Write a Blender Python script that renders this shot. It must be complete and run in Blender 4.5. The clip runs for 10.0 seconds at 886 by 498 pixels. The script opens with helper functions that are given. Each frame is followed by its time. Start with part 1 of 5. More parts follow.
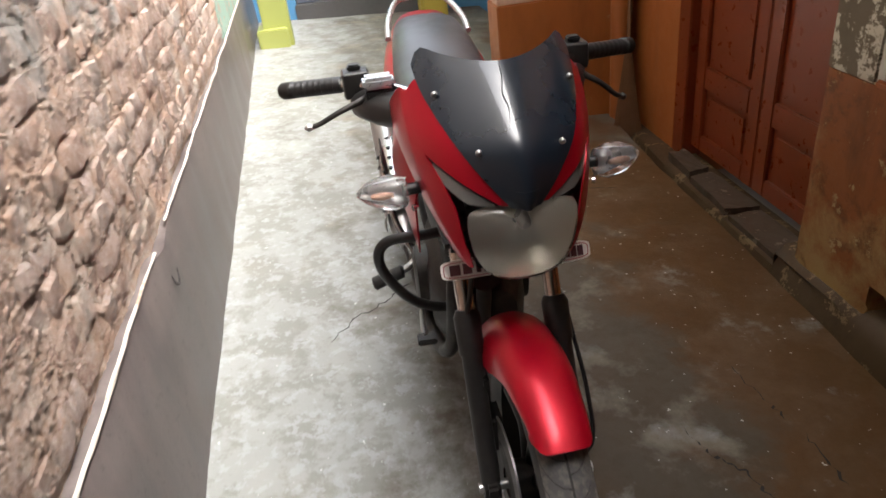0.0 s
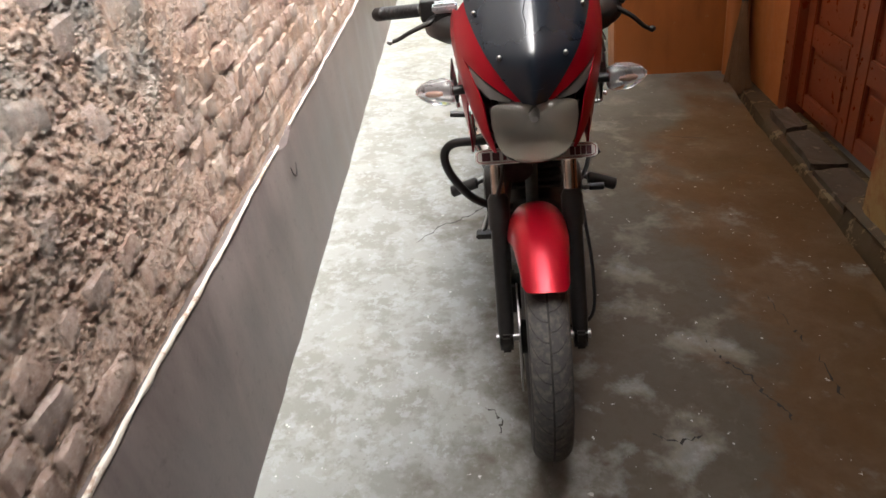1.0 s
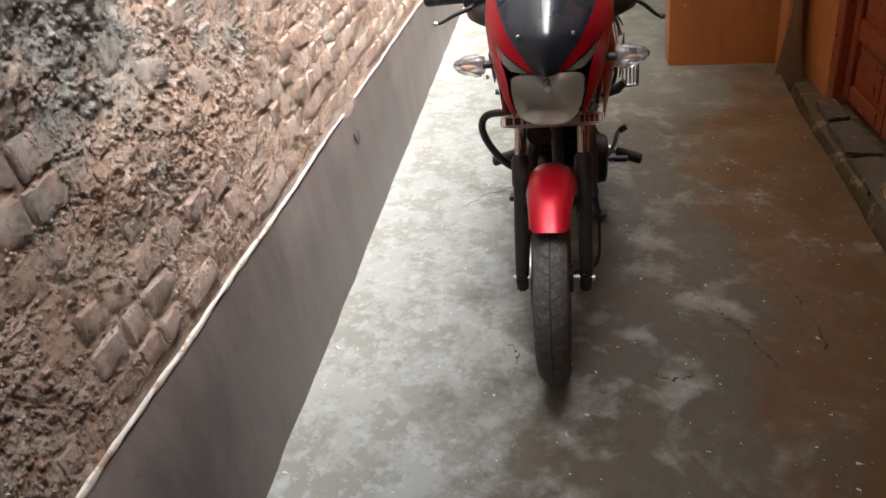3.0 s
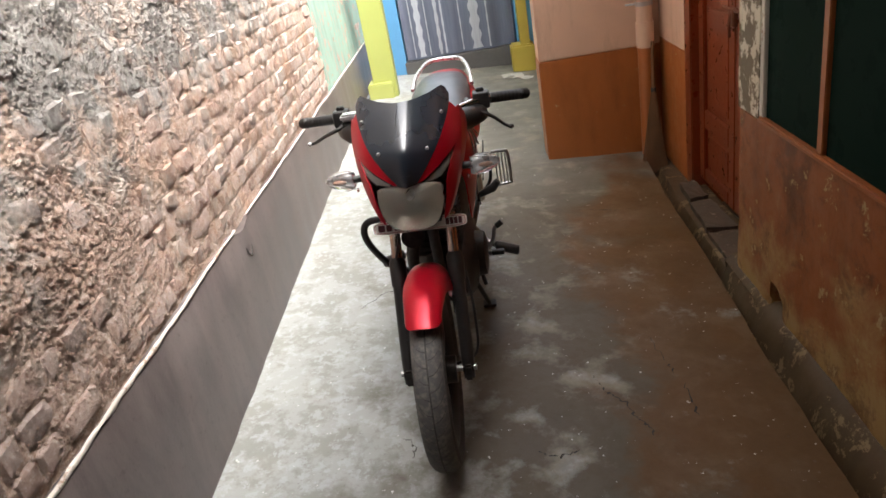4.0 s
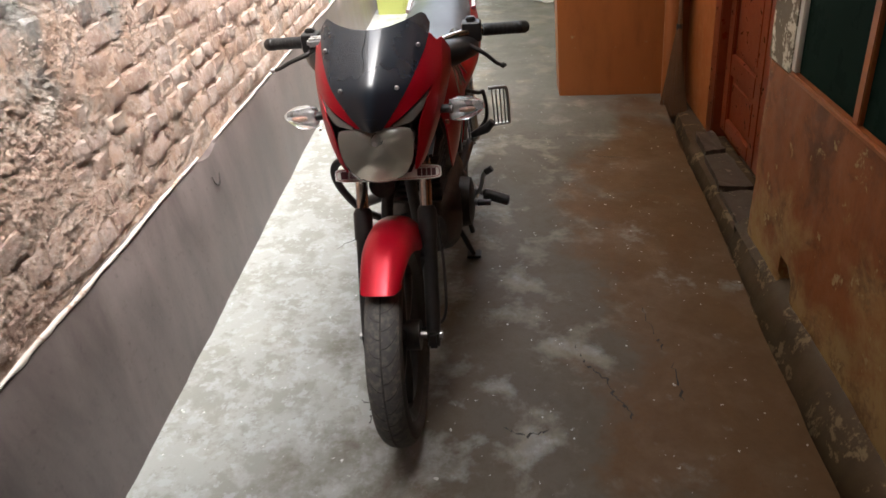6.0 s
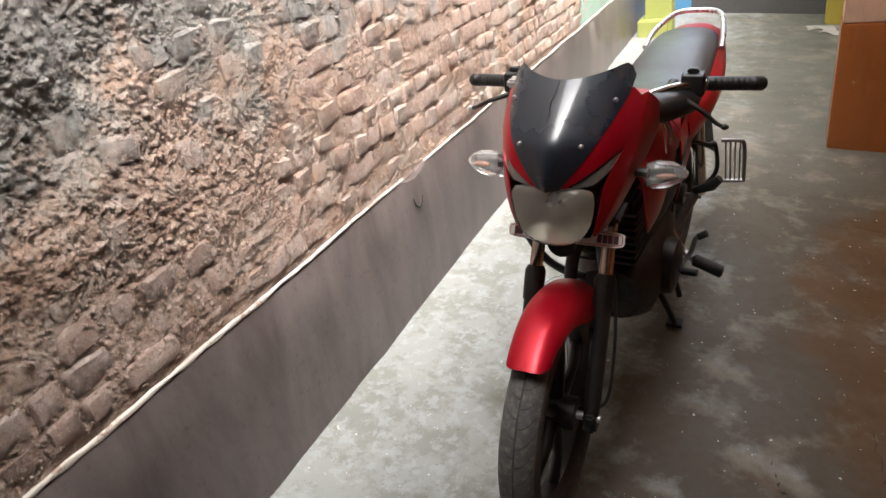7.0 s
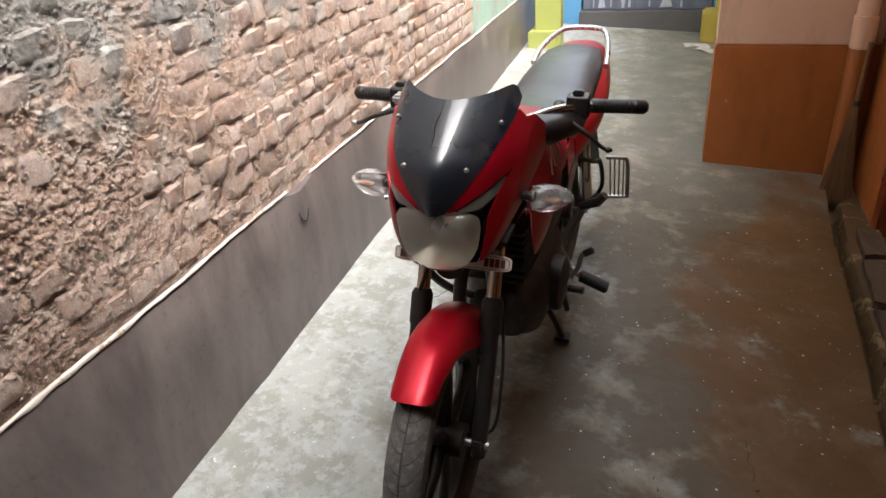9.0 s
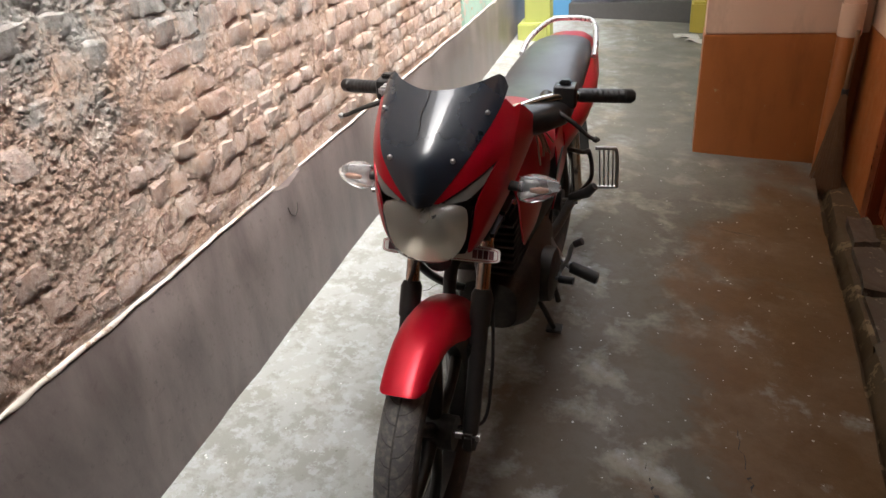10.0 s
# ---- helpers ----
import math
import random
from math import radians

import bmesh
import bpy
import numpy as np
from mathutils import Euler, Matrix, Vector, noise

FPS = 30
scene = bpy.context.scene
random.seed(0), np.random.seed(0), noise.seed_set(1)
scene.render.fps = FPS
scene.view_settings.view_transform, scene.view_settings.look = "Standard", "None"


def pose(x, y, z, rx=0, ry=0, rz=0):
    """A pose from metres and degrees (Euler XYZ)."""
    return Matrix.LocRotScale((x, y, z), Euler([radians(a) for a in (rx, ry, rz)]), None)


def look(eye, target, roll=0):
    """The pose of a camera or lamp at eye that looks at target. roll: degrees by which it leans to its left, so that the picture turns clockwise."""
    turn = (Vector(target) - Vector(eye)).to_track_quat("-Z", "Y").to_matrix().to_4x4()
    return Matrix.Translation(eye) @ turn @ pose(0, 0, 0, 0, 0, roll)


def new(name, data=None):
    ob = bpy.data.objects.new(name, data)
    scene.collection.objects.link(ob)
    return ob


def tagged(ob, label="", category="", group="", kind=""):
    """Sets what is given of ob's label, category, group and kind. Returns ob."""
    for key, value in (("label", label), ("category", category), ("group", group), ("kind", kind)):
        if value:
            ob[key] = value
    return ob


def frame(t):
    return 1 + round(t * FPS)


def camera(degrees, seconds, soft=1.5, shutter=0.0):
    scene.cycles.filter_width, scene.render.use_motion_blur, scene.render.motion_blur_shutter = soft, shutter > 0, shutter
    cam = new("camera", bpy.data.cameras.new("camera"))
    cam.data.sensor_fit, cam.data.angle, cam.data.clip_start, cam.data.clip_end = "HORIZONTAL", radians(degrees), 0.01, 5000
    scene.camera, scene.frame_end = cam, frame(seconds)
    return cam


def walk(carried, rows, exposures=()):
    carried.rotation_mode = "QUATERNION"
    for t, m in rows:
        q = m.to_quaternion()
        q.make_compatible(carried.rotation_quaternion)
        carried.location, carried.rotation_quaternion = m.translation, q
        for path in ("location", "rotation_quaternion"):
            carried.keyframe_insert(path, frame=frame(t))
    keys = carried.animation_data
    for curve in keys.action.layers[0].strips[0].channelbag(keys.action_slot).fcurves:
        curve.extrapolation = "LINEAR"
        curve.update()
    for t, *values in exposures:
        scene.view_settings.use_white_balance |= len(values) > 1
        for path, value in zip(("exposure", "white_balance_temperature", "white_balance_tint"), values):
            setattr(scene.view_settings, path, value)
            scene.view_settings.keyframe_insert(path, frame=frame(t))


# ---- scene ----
cam = camera(65.2, 10.0, shutter=0.3)
EXPOSURE = 3.36
PATH = [
    (0, (-0.220, -0.860, 1.395), (-0.030, 0.854, 0.380), -7.3),
    (0.5, (-0.196, -1.068, 1.415), (-0.124, 0.631, 0.361), -3.7),
    (1, (-0.040, -1.271, 1.403), (-0.249, 0.415, 0.349), -8.8),
    (1.5, (-0.023, -1.404, 1.423), (-0.271, 0.323, 0.446), -8.4),
    (2, (-0.060, -1.517, 1.426), (-0.309, 0.213, 0.454), -7.7),
    (2.2, (-0.062, -1.552, 1.410), (-0.307, 0.136, 0.366), -7.6),
    (3.3, (0.193, -1.625, 1.464), (-0.305, 0.018, 0.438), -11.7),
    (3.5, (0.229, -1.703, 1.472), (-0.268, -0.036, 0.484), -13.7),
    (4, (0.262, -1.677, 1.504), (0.081, 0.129, 0.664), -10.7),
    (4.5, (0.298, -1.68, 1.505), (0.124, 0.137, 0.687), -10.1),
    (5, (0.326, -1.689, 1.48), (0.006, 0.065, 0.574), -11.8),
    (6.3, (0.379, -1.309, 1.463), (0.143, 0.385, 0.425), -6.3),
    (6.5, (0.402, -1.25, 1.459), (-0.012, 0.452, 0.494), -7.2),
    (7, (0.48, -1.2, 1.483), (-0.4, 0.34, 0.559), -8.8),
    (7.5, (0.478, -1.146, 1.499), (-0.346, 0.442, 0.605), -6.5),
    (8, (0.448, -1.113, 1.481), (-0.245, 0.496, 0.516), -5.5),
    (8.5, (0.458, -1.112, 1.486), (-0.186, 0.52, 0.526), -4.8),
    (9, (0.475, -1.108, 1.492), (-0.132, 0.543, 0.54), -4.5),
    (9.5, (0.481, -1.105, 1.491), (-0.114, 0.554, 0.546), -4.6),
    (10, (0.485, -1.101, 1.483), (-0.103, 0.547, 0.516), -5.0),
]
walk(cam, [(t, look(eye, target, roll)) for t, eye, target, roll in PATH], [(0, EXPOSURE - 0.10), (1, EXPOSURE), (2, EXPOSURE + 0.06), (6.5, EXPOSURE + 0.08), (7.2, EXPOSURE - 0.01), (10, EXPOSURE - 0.03)])
# roof edge and wall top are out of view, their sizes chosen to shape skylight
SKY, SUN, ROOF_X, ROOF_Z, WALL_TOP = 0.15, 0.22, 0.39, 3.05, 8.0


# ---- world and light ----
def bg(world, strength):
    world.use_nodes = True
    nt = world.node_tree
    nt.nodes.clear()
    sky = nt.nodes.new("ShaderNodeTexSky")
    sky.sky_type, sky.sun_disc = "NISHITA", False
    sky.sun_elevation, sky.sun_rotation = radians(62), radians(130)
    sky.air_density, sky.dust_density, sky.ozone_density = 1.0, 6.0, 0.6
    hue = nt.nodes.new("ShaderNodeHueSaturation")
    hue.inputs["Saturation"].default_value = 0.35
    back = nt.nodes.new("ShaderNodeBackground")
    back.inputs["Strength"].default_value = strength
    out = nt.nodes.new("ShaderNodeOutputWorld")
    nt.links.new(sky.outputs[0], hue.inputs["Color"])
    nt.links.new(hue.outputs[0], back.inputs["Color"])
    nt.links.new(back.outputs[0], out.inputs["Surface"])


scene.world = bpy.data.worlds.new("overcast_sky")
bg(scene.world, SKY)

sun = new("sun", bpy.data.lights.new("sun", "SUN"))
sun.data.energy, sun.data.angle, sun.data.color = SUN, radians(30), (1.0, 0.97, 0.93)
sun.matrix_world = look((1.8, 1.2, 4.0), (0.0, 0.0, 0.0))


# ---- materials ----
def material(name):
    m = bpy.data.materials.new(name)
    m.use_nodes = True
    return m, m.node_tree, m.node_tree.nodes["Principled BSDF"]


def coords(nt, scale=1.0, obj=True):
    tc = nt.nodes.new("ShaderNodeTexCoord")
    mp = nt.nodes.new("ShaderNodeMapping")
    mp.inputs["Scale"].default_value = (scale, scale, scale) if isinstance(scale, (int, float)) else scale
    nt.links.new(tc.outputs["Object"], mp.inputs["Vector"])
    return mp.outputs[0]


def fbm(nt, vec, scale, detail=6.0, rough=0.55, distort=0.0):
    n = nt.nodes.new("ShaderNodeTexNoise")
    n.inputs["Scale"].default_value = scale
    n.inputs["Detail"].default_value = detail
    n.inputs["Roughness"].default_value = rough
    n.inputs["Distortion"].default_value = distort
    nt.links.new(vec, n.inputs["Vector"])
    return n.outputs["Fac"]


def ramp(nt, fac, stops):
    r = nt.nodes.new("ShaderNodeValToRGB")
    e = r.color_ramp.elements
    while len(e) < len(stops):
        e.new(0.5)
    for k, (p, c) in enumerate(stops):
        e[k].position = p
        e[k].color = (*c, 1) if not isinstance(c, (int, float)) else (c, c, c, 1)
    nt.links.new(fac, r.inputs["Fac"])
    return r.outputs["Color"]


def mix(nt, fac, a, b, blend="MIX"):
    n = nt.nodes.new("ShaderNodeMix")
    n.data_type, n.blend_type = "RGBA", blend
    for sock, v in ((n.inputs["Factor"], fac), (n.inputs["A"], a), (n.inputs["B"], b)):
        if isinstance(v, (int, float)):
            sock.default_value = v
        elif isinstance(v, tuple):
            sock.default_value = (*v, 1)
        else:
            nt.links.new(v, sock)
    return n.outputs["Result"]


def bump(nt, bsdf, height, strength, distance=0.01, after=None):
    b = nt.nodes.new("ShaderNodeBump")
    b.inputs["Strength"].default_value = strength
    b.inputs["Distance"].default_value = distance
    nt.links.new(height, b.inputs["Height"])
    if after is not None:
        nt.links.new(after, b.inputs["Normal"])
    nt.links.new(b.outputs[0], bsdf.inputs["Normal"])
    return b.outputs[0]


def simple(name, colour, rough=0.5, metal=0.0, coat=0.0, vary=0.25, scale=30.0, bumpy=0.1, dust=0.0, spec=0.5):
    """A paint, plastic or metal: a base colour with two scales of wear and uneven gloss."""
    m, nt, p = material(name)
    v = coords(nt)
    big, small = fbm(nt, v, scale * 0.15, 5), fbm(nt, v, scale, 8, 0.65)
    dark = tuple(c * (1 - vary) for c in colour)
    lite = tuple(min(1, c * (1 + vary * 0.6)) for c in colour)
    c = mix(nt, big, dark, lite)
    if dust:
        c = mix(nt, ramp(nt, small, [(0.45, 0.0), (0.8, dust)]), c, (0.42, 0.36, 0.30))
    nt.links.new(c, p.inputs["Base Color"])
    r = ramp(nt, small, [(0.3, max(0.02, rough * 0.75)), (0.75, min(1.0, rough * 1.3))])
    nt.links.new(r, p.inputs["Roughness"])
    p.inputs["Metallic"].default_value = metal
    p.inputs["Specular IOR Level"].default_value = spec
    p.inputs["Coat Weight"].default_value = coat
    p.inputs["Coat Roughness"].default_value = 0.06
    if bumpy:
        bump(nt, p, small, bumpy, 0.002)
    return m


def floor_concrete():
    m, nt, p = material("worn_wet_concrete")
    v = coords(nt)
    big, mid, fine = fbm(nt, v, 1.3, 8, 0.6, 0.2), fbm(nt, v, 7.0, 11, 0.70, 0.15), fbm(nt, v, 75.0, 6, 0.6)
    grain = fbm(nt, v, 22.0, 9, 0.7, 0.2)
    base = mix(nt, big, (0.064, 0.047, 0.030), (0.128, 0.110, 0.082))
    base = mix(nt, ramp(nt, grain, [(0.35, 0.45), (0.55, 0.0)]), base, (0.072, 0.050, 0.029))
    sep = nt.nodes.new("ShaderNodeSeparateXYZ")
    nt.links.new(v, sep.inputs[0])

    def along(axis, a, b, lo, hi):
        n = nt.nodes.new("ShaderNodeMapRange")
        for k, val in ((1, a), (2, b), (3, lo), (4, hi)):
            n.inputs[k].default_value = val
        nt.links.new(sep.outputs[axis], n.inputs[0])
        return n.outputs[0]

    def plus(a, b, op="ADD"):
        n = nt.nodes.new("ShaderNodeMath")
        n.operation = op
        nt.links.new(a, n.inputs[0])
        nt.links.new(b, n.inputs[1])
        return n.outputs[0]

    # skylight put into the colour: base paler and greyer towards open side and far end
    sky_pale = plus(along("X", 0.15, -0.45, 0.0, 0.8), along("Y", 1.9, 3.0, 0.0, 0.85), "MAXIMUM")
    base = mix(nt, sky_pale, base, mix(nt, grain, (0.125, 0.116, 0.095), (0.175, 0.168, 0.145)))
    worn = ramp(nt, fbm(nt, v, 4.2, 9, 0.62, 0.15), [(0.51, 0.0), (0.64, 0.75)])
    base = mix(nt, worn, base, mix(nt, grain, (0.18, 0.155, 0.115), (0.31, 0.28, 0.225)))
    # red-brown mud on the drain side, with roof shade and red wall bounce painted in
    silt_bounce = plus(plus(fbm(nt, v, 2.3, 10, 0.66, 0.2), along("X", 0.42, 0.98, -0.12, 0.25)), along("Y", 1.6, 2.7, 0.0, -0.25))
    base = mix(nt, ramp(nt, silt_bounce, [(0.46, 0.0), (0.60, 0.8)]), base, mix(nt, grain, (0.080, 0.035, 0.010), (0.135, 0.066, 0.022)))
    # pale lime patches, thickened along the skirt to paint in the brighter skylight there
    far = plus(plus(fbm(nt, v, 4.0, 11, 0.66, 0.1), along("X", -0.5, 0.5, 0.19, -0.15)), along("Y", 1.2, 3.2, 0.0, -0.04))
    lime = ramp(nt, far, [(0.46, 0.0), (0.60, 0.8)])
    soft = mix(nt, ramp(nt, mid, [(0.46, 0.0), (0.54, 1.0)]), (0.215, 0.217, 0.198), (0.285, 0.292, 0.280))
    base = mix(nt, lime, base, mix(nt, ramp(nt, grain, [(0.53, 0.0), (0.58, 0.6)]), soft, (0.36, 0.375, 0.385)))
    speck = fbm(nt, v, 48.0, 3, 0.5)
    base = mix(nt, ramp(nt, speck, [(0.715, 0.0), (0.735, 0.75)]), base, (0.62, 0.61, 0.58))
    base = mix(nt, ramp(nt, fine, [(0.26, 0.6), (0.36, 0.0)]), base, (0.09, 0.08, 0.065))
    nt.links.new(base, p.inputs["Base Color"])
    wet = ramp(nt, fbm(nt, v, 2.6, 8, 0.6, 0.2), [(0.35, 0.34), (0.65, 0.62)])
    nt.links.new(wet, p.inputs["Roughness"])
    p.inputs["Specular IOR Level"].default_value = 0.22
    a = bump(nt, p, mid, 0.25, 0.005)
    a = bump(nt, p, grain, 0.3, 0.003, a)
    bump(nt, p, fine, 0.3, 0.0015, a)
    return m


def cement_skirt():
    m, nt, p = material("dark_cement_plaster")
    v = coords(nt)
    big = fbm(nt, coords(nt, (1, 1, 0.35)), 5.0, 7, 0.6, 0.3)
    fine = fbm(nt, v, 90.0, 5)
    c = mix(nt, ramp(nt, big, [(0.34, 0.0), (0.66, 1.0)]), (0.066, 0.053, 0.051), (0.168, 0.140, 0.130))
    c = mix(nt, ramp(nt, fbm(nt, v, 38, 8, 0.75), [(0.56, 0.0), (0.66, 0.55)]), c, (0.060, 0.047, 0.044))
    c = mix(nt, ramp(nt, fbm(nt, v, 14, 7, 0.7), [(0.62, 0.0), (0.75, 0.3)]), c, (0.15, 0.135, 0.13))
    nt.links.new(c, p.inputs["Base Color"])
    nt.links.new(ramp(nt, big, [(0.3, 0.30), (0.7, 0.52)]), p.inputs["Roughness"])
    bump(nt, p, fine, 0.25, 0.002)
    return m


def brickwork(name, per_object=True):
    m, nt, p = material(name)
    geo = nt.nodes.new("ShaderNodeNewGeometry")
    vec = geo.outputs["Position"]
    if per_object:
        rnd = nt.nodes.new("ShaderNodeObjectInfo").outputs["Random"]
    else:
        rnd = geo.outputs["Random Per Island"]
    tone = ramp(nt, rnd, [(0.0, (0.276, 0.179, 0.143)), (0.25, (0.351, 0.248, 0.205)), (0.5, (0.409, 0.310, 0.262)), (0.75, (0.328, 0.258, 0.229)), (1.0, (0.467, 0.370, 0.322))])
    fine, mid = fbm(nt, vec, 150, 8, 0.78), fbm(nt, vec, 20, 11, 0.78, 0.2)
    c = mix(nt, ramp(nt, mid, [(0.40, 0.7), (0.50, 0.0)]), tone, (0.276, 0.179, 0.136))
    c = mix(nt, ramp(nt, mid, [(0.52, 0.0), (0.62, 0.7)]), c, (0.429, 0.336, 0.280))
    # relief shading painted in: bumps of this noise lighter, its hollows darker
    grit = fbm(nt, vec, 62, 7, 0.75)
    c = mix(nt, ramp(nt, grit, [(0.53, 0.0), (0.63, 0.75)]), c, (0.506, 0.419, 0.359))
    c = mix(nt, ramp(nt, grit, [(0.35, 0.40), (0.45, 0.0)]), c, (0.173, 0.109, 0.080))
    c = mix(nt, ramp(nt, fine, [(0.56, 0.0), (0.68, 0.6)]), c, (0.525, 0.438, 0.382))
    c = mix(nt, ramp(nt, fine, [(0.30, 0.45), (0.42, 0.0)]), c, (0.156, 0.100, 0.076))
    c = weather(nt, vec, c)
    nt.links.new(c, p.inputs["Base Color"])
    p.inputs["Roughness"].default_value = 0.9
    a = bump(nt, p, mid, 0.8, 0.008)
    a = bump(nt, p, grit, 0.9, 0.006, a)
    bump(nt, p, fine, 1.0, 0.004, a)
    return m


def weather(nt, vec, c):
    """Grey-green growth and pale salts in large patches over the old wall."""
    sep = nt.nodes.new("ShaderNodeSeparateXYZ")
    nt.links.new(vec, sep.inputs[0])
    total = fbm(nt, vec, 4.5, 12, 0.74, 0.3)
    for axis, lo, hi, a, b in (("Z", 0.80, 1.35, -0.13, 0.17), ("Y", -0.7, 3.0, 0.09, -0.07)):
        r = nt.nodes.new("ShaderNodeMapRange")
        for k, val in ((1, lo), (2, hi), (3, a), (4, b)):
            r.inputs[k].default_value = val
        nt.links.new(sep.outputs[axis], r.inputs[0])
        add = nt.nodes.new("ShaderNodeMath")
        nt.links.new(total, add.inputs[0])
        nt.links.new(r.outputs[0], add.inputs[1])
        total = add.outputs[0]
    ochre = ramp(nt, fbm(nt, vec, 3.6, 9, 0.7, 0.2), [(0.48, 0.0), (0.60, 0.6)])
    c = mix(nt, ochre, c, mix(nt, fbm(nt, vec, 40, 6, 0.7), (0.272, 0.154, 0.096), (0.457, 0.306, 0.216)))
    salt = ramp(nt, fbm(nt, vec, 3.8, 12, 0.78, 0.2), [(0.50, 0.0), (0.66, 0.75)])
    c = mix(nt, salt, c, mix(nt, fbm(nt, vec, 60, 6, 0.7), (0.358, 0.316, 0.280), (0.548, 0.523, 0.472)))
    grime = ramp(nt, total, [(0.535, 0.0), (0.68, 0.8)])
    return mix(nt, grime, c, mix(nt, ramp(nt, fbm(nt, vec, 26, 8, 0.78), [(0.35, 0.0), (0.65, 1.0)]), (0.073, 0.076, 0.071), (0.326, 0.334, 0.322)))


def mud_mortar():
    m, nt, p = material("crumbling_mud_mortar")
    geo = nt.nodes.new("ShaderNodeNewGeometry")
    vec = geo.outputs["Position"]
    mid, fine = fbm(nt, vec, 22, 11, 0.78, 0.2), fbm(nt, vec, 120, 8, 0.75)
    c = mix(nt, ramp(nt, mid, [(0.35, 0.0), (0.65, 1.0)]), (0.302, 0.193, 0.137), (0.456, 0.347, 0.287))
    # colour follows the bump: raised grit lightened, crevices darkened as if shaded
    grit = fbm(nt, vec, 58, 7, 0.75)
    c = mix(nt, ramp(nt, grit, [(0.52, 0.0), (0.62, 0.8)]), c, (0.534, 0.443, 0.383))
    c = mix(nt, ramp(nt, grit, [(0.36, 0.40), (0.46, 0.0)]), c, (0.200, 0.118, 0.082))
    c = mix(nt, ramp(nt, fine, [(0.54, 0.0), (0.66, 0.6)]), c, (0.527, 0.446, 0.390))
    c = mix(nt, ramp(nt, fine, [(0.32, 0.35), (0.43, 0.0)]), c, (0.164, 0.104, 0.076))
    c = weather(nt, vec, c)
    nt.links.new(c, p.inputs["Base Color"])
    p.inputs["Roughness"].default_value = 0.92
    a = bump(nt, p, mid, 0.6, 0.008)
    a = bump(nt, p, grit, 0.9, 0.007, a)
    bump(nt, p, fine, 1.0, 0.004, a)
    return m


def painted_wall(name, colour, under, wear=0.55, rough=0.5, damp=None, streak=0.45):
    """Old oil paint over plaster, stained, with the plaster showing where it has flaked."""
    m, nt, p = material(name)
    v = coords(nt)
    big, mid, fine = fbm(nt, v, 2.2, 7, 0.6, 0.2), fbm(nt, v, 9, 11, 0.74, 0.15), fbm(nt, v, 80, 5)
    c = mix(nt, big, tuple(x * 0.72 for x in colour), colour)
    c = mix(nt, ramp(nt, fbm(nt, coords(nt, (1, 1, 0.3)), 6, 6, 0.65), [(0.50, 0.0), (0.70, streak)]), c, tuple(x * 0.38 for x in colour))
    flake = ramp(nt, mid, [(wear, 0.0), (wear + 0.035, 1.0)])
    if damp:
        # rising damp has taken the paint off in ragged patches near the foot
        sep = nt.nodes.new("ShaderNodeSeparateXYZ")
        nt.links.new(v, sep.inputs[0])
        low = nt.nodes.new("ShaderNodeMapRange")
        for k, val in ((1, 0.0), (2, 0.60), (3, 0.17), (4, -0.16)):
            low.inputs[k].default_value = val
        nt.links.new(sep.outputs["Z"], low.inputs[0])
        add = nt.nodes.new("ShaderNodeMath")
        nt.links.new(fbm(nt, v, 3.5, 10, 0.68, 0.3), add.inputs[0])
        nt.links.new(low.outputs[0], add.inputs[1])
        c = mix(nt, ramp(nt, add.outputs[0], [(0.48, 0.0), (0.64, 0.9)]), c, damp)
        c = mix(nt, ramp(nt, fbm(nt, v, 4.5, 11, 0.75, 0.3), [(0.50, 0.0), (0.60, 0.75)]), c, tuple(x * 0.3 for x in colour))
    c = mix(nt, flake, c, under)
    nt.links.new(c, p.inputs["Base Color"])
    nt.links.new(ramp(nt, mid, [(0.3, rough * 0.8), (0.7, min(1, rough * 1.4))]), p.inputs["Roughness"])
    a = bump(nt, p, flake, -0.4, 0.003)
    bump(nt, p, fine, 0.2, 0.002, a)
    return m


def car_paint(name, colour):
    m, nt, p = material(name)
    v = coords(nt)
    c = mix(nt, fbm(nt, v, 4, 4), tuple(x * 0.82 for x in colour), colour)
    c = mix(nt, ramp(nt, fbm(nt, v, 160, 3, 0.5), [(0.70, 0.0), (0.76, 0.35)]), c, tuple(x * 0.5 + 0.06 for x in colour))
    nt.links.new(c, p.inputs["Base Color"])
    p.inputs["Roughness"].default_value = 0.33
    p.inputs["Metallic"].default_value = 0.45
    p.inputs["Coat Weight"].default_value = 0.18
    p.inputs["Specular IOR Level"].default_value = 0.35
    p.inputs["Coat Roughness"].default_value = 0.12
    return m


def glassy(name, tint, rough, transmission):
    m, nt, p = material(name)
    v = coords(nt)
    n = fbm(nt, v, 40, 8, 0.7)
    nt.links.new(mix(nt, n, tuple(x * 0.85 for x in tint), tint), p.inputs["Base Color"])
    nt.links.new(ramp(nt, n, [(0.3, rough * 0.6), (0.7, rough * 1.4)]), p.inputs["Roughness"])
    p.inputs["Transmission Weight"].default_value = transmission
    p.inputs["IOR"].default_value = 1.12
    p.inputs["Coat Weight"].default_value = 0.8
    p.inputs["Coat Roughness"].default_value = 0.08
    return m


def cloth(name, a, b, scale):
    m, nt, p = material(name)
    v = coords(nt)
    w = fbm(nt, coords(nt, (60, 60, 3)), 1.0, 4)
    c = mix(nt, w, a, b)
    nt.links.new(c, p.inputs["Base Color"])
    p.inputs["Roughness"].default_value = 0.9
    bump(nt, p, fbm(nt, v, 220, 3), 0.3, 0.001)
    return m


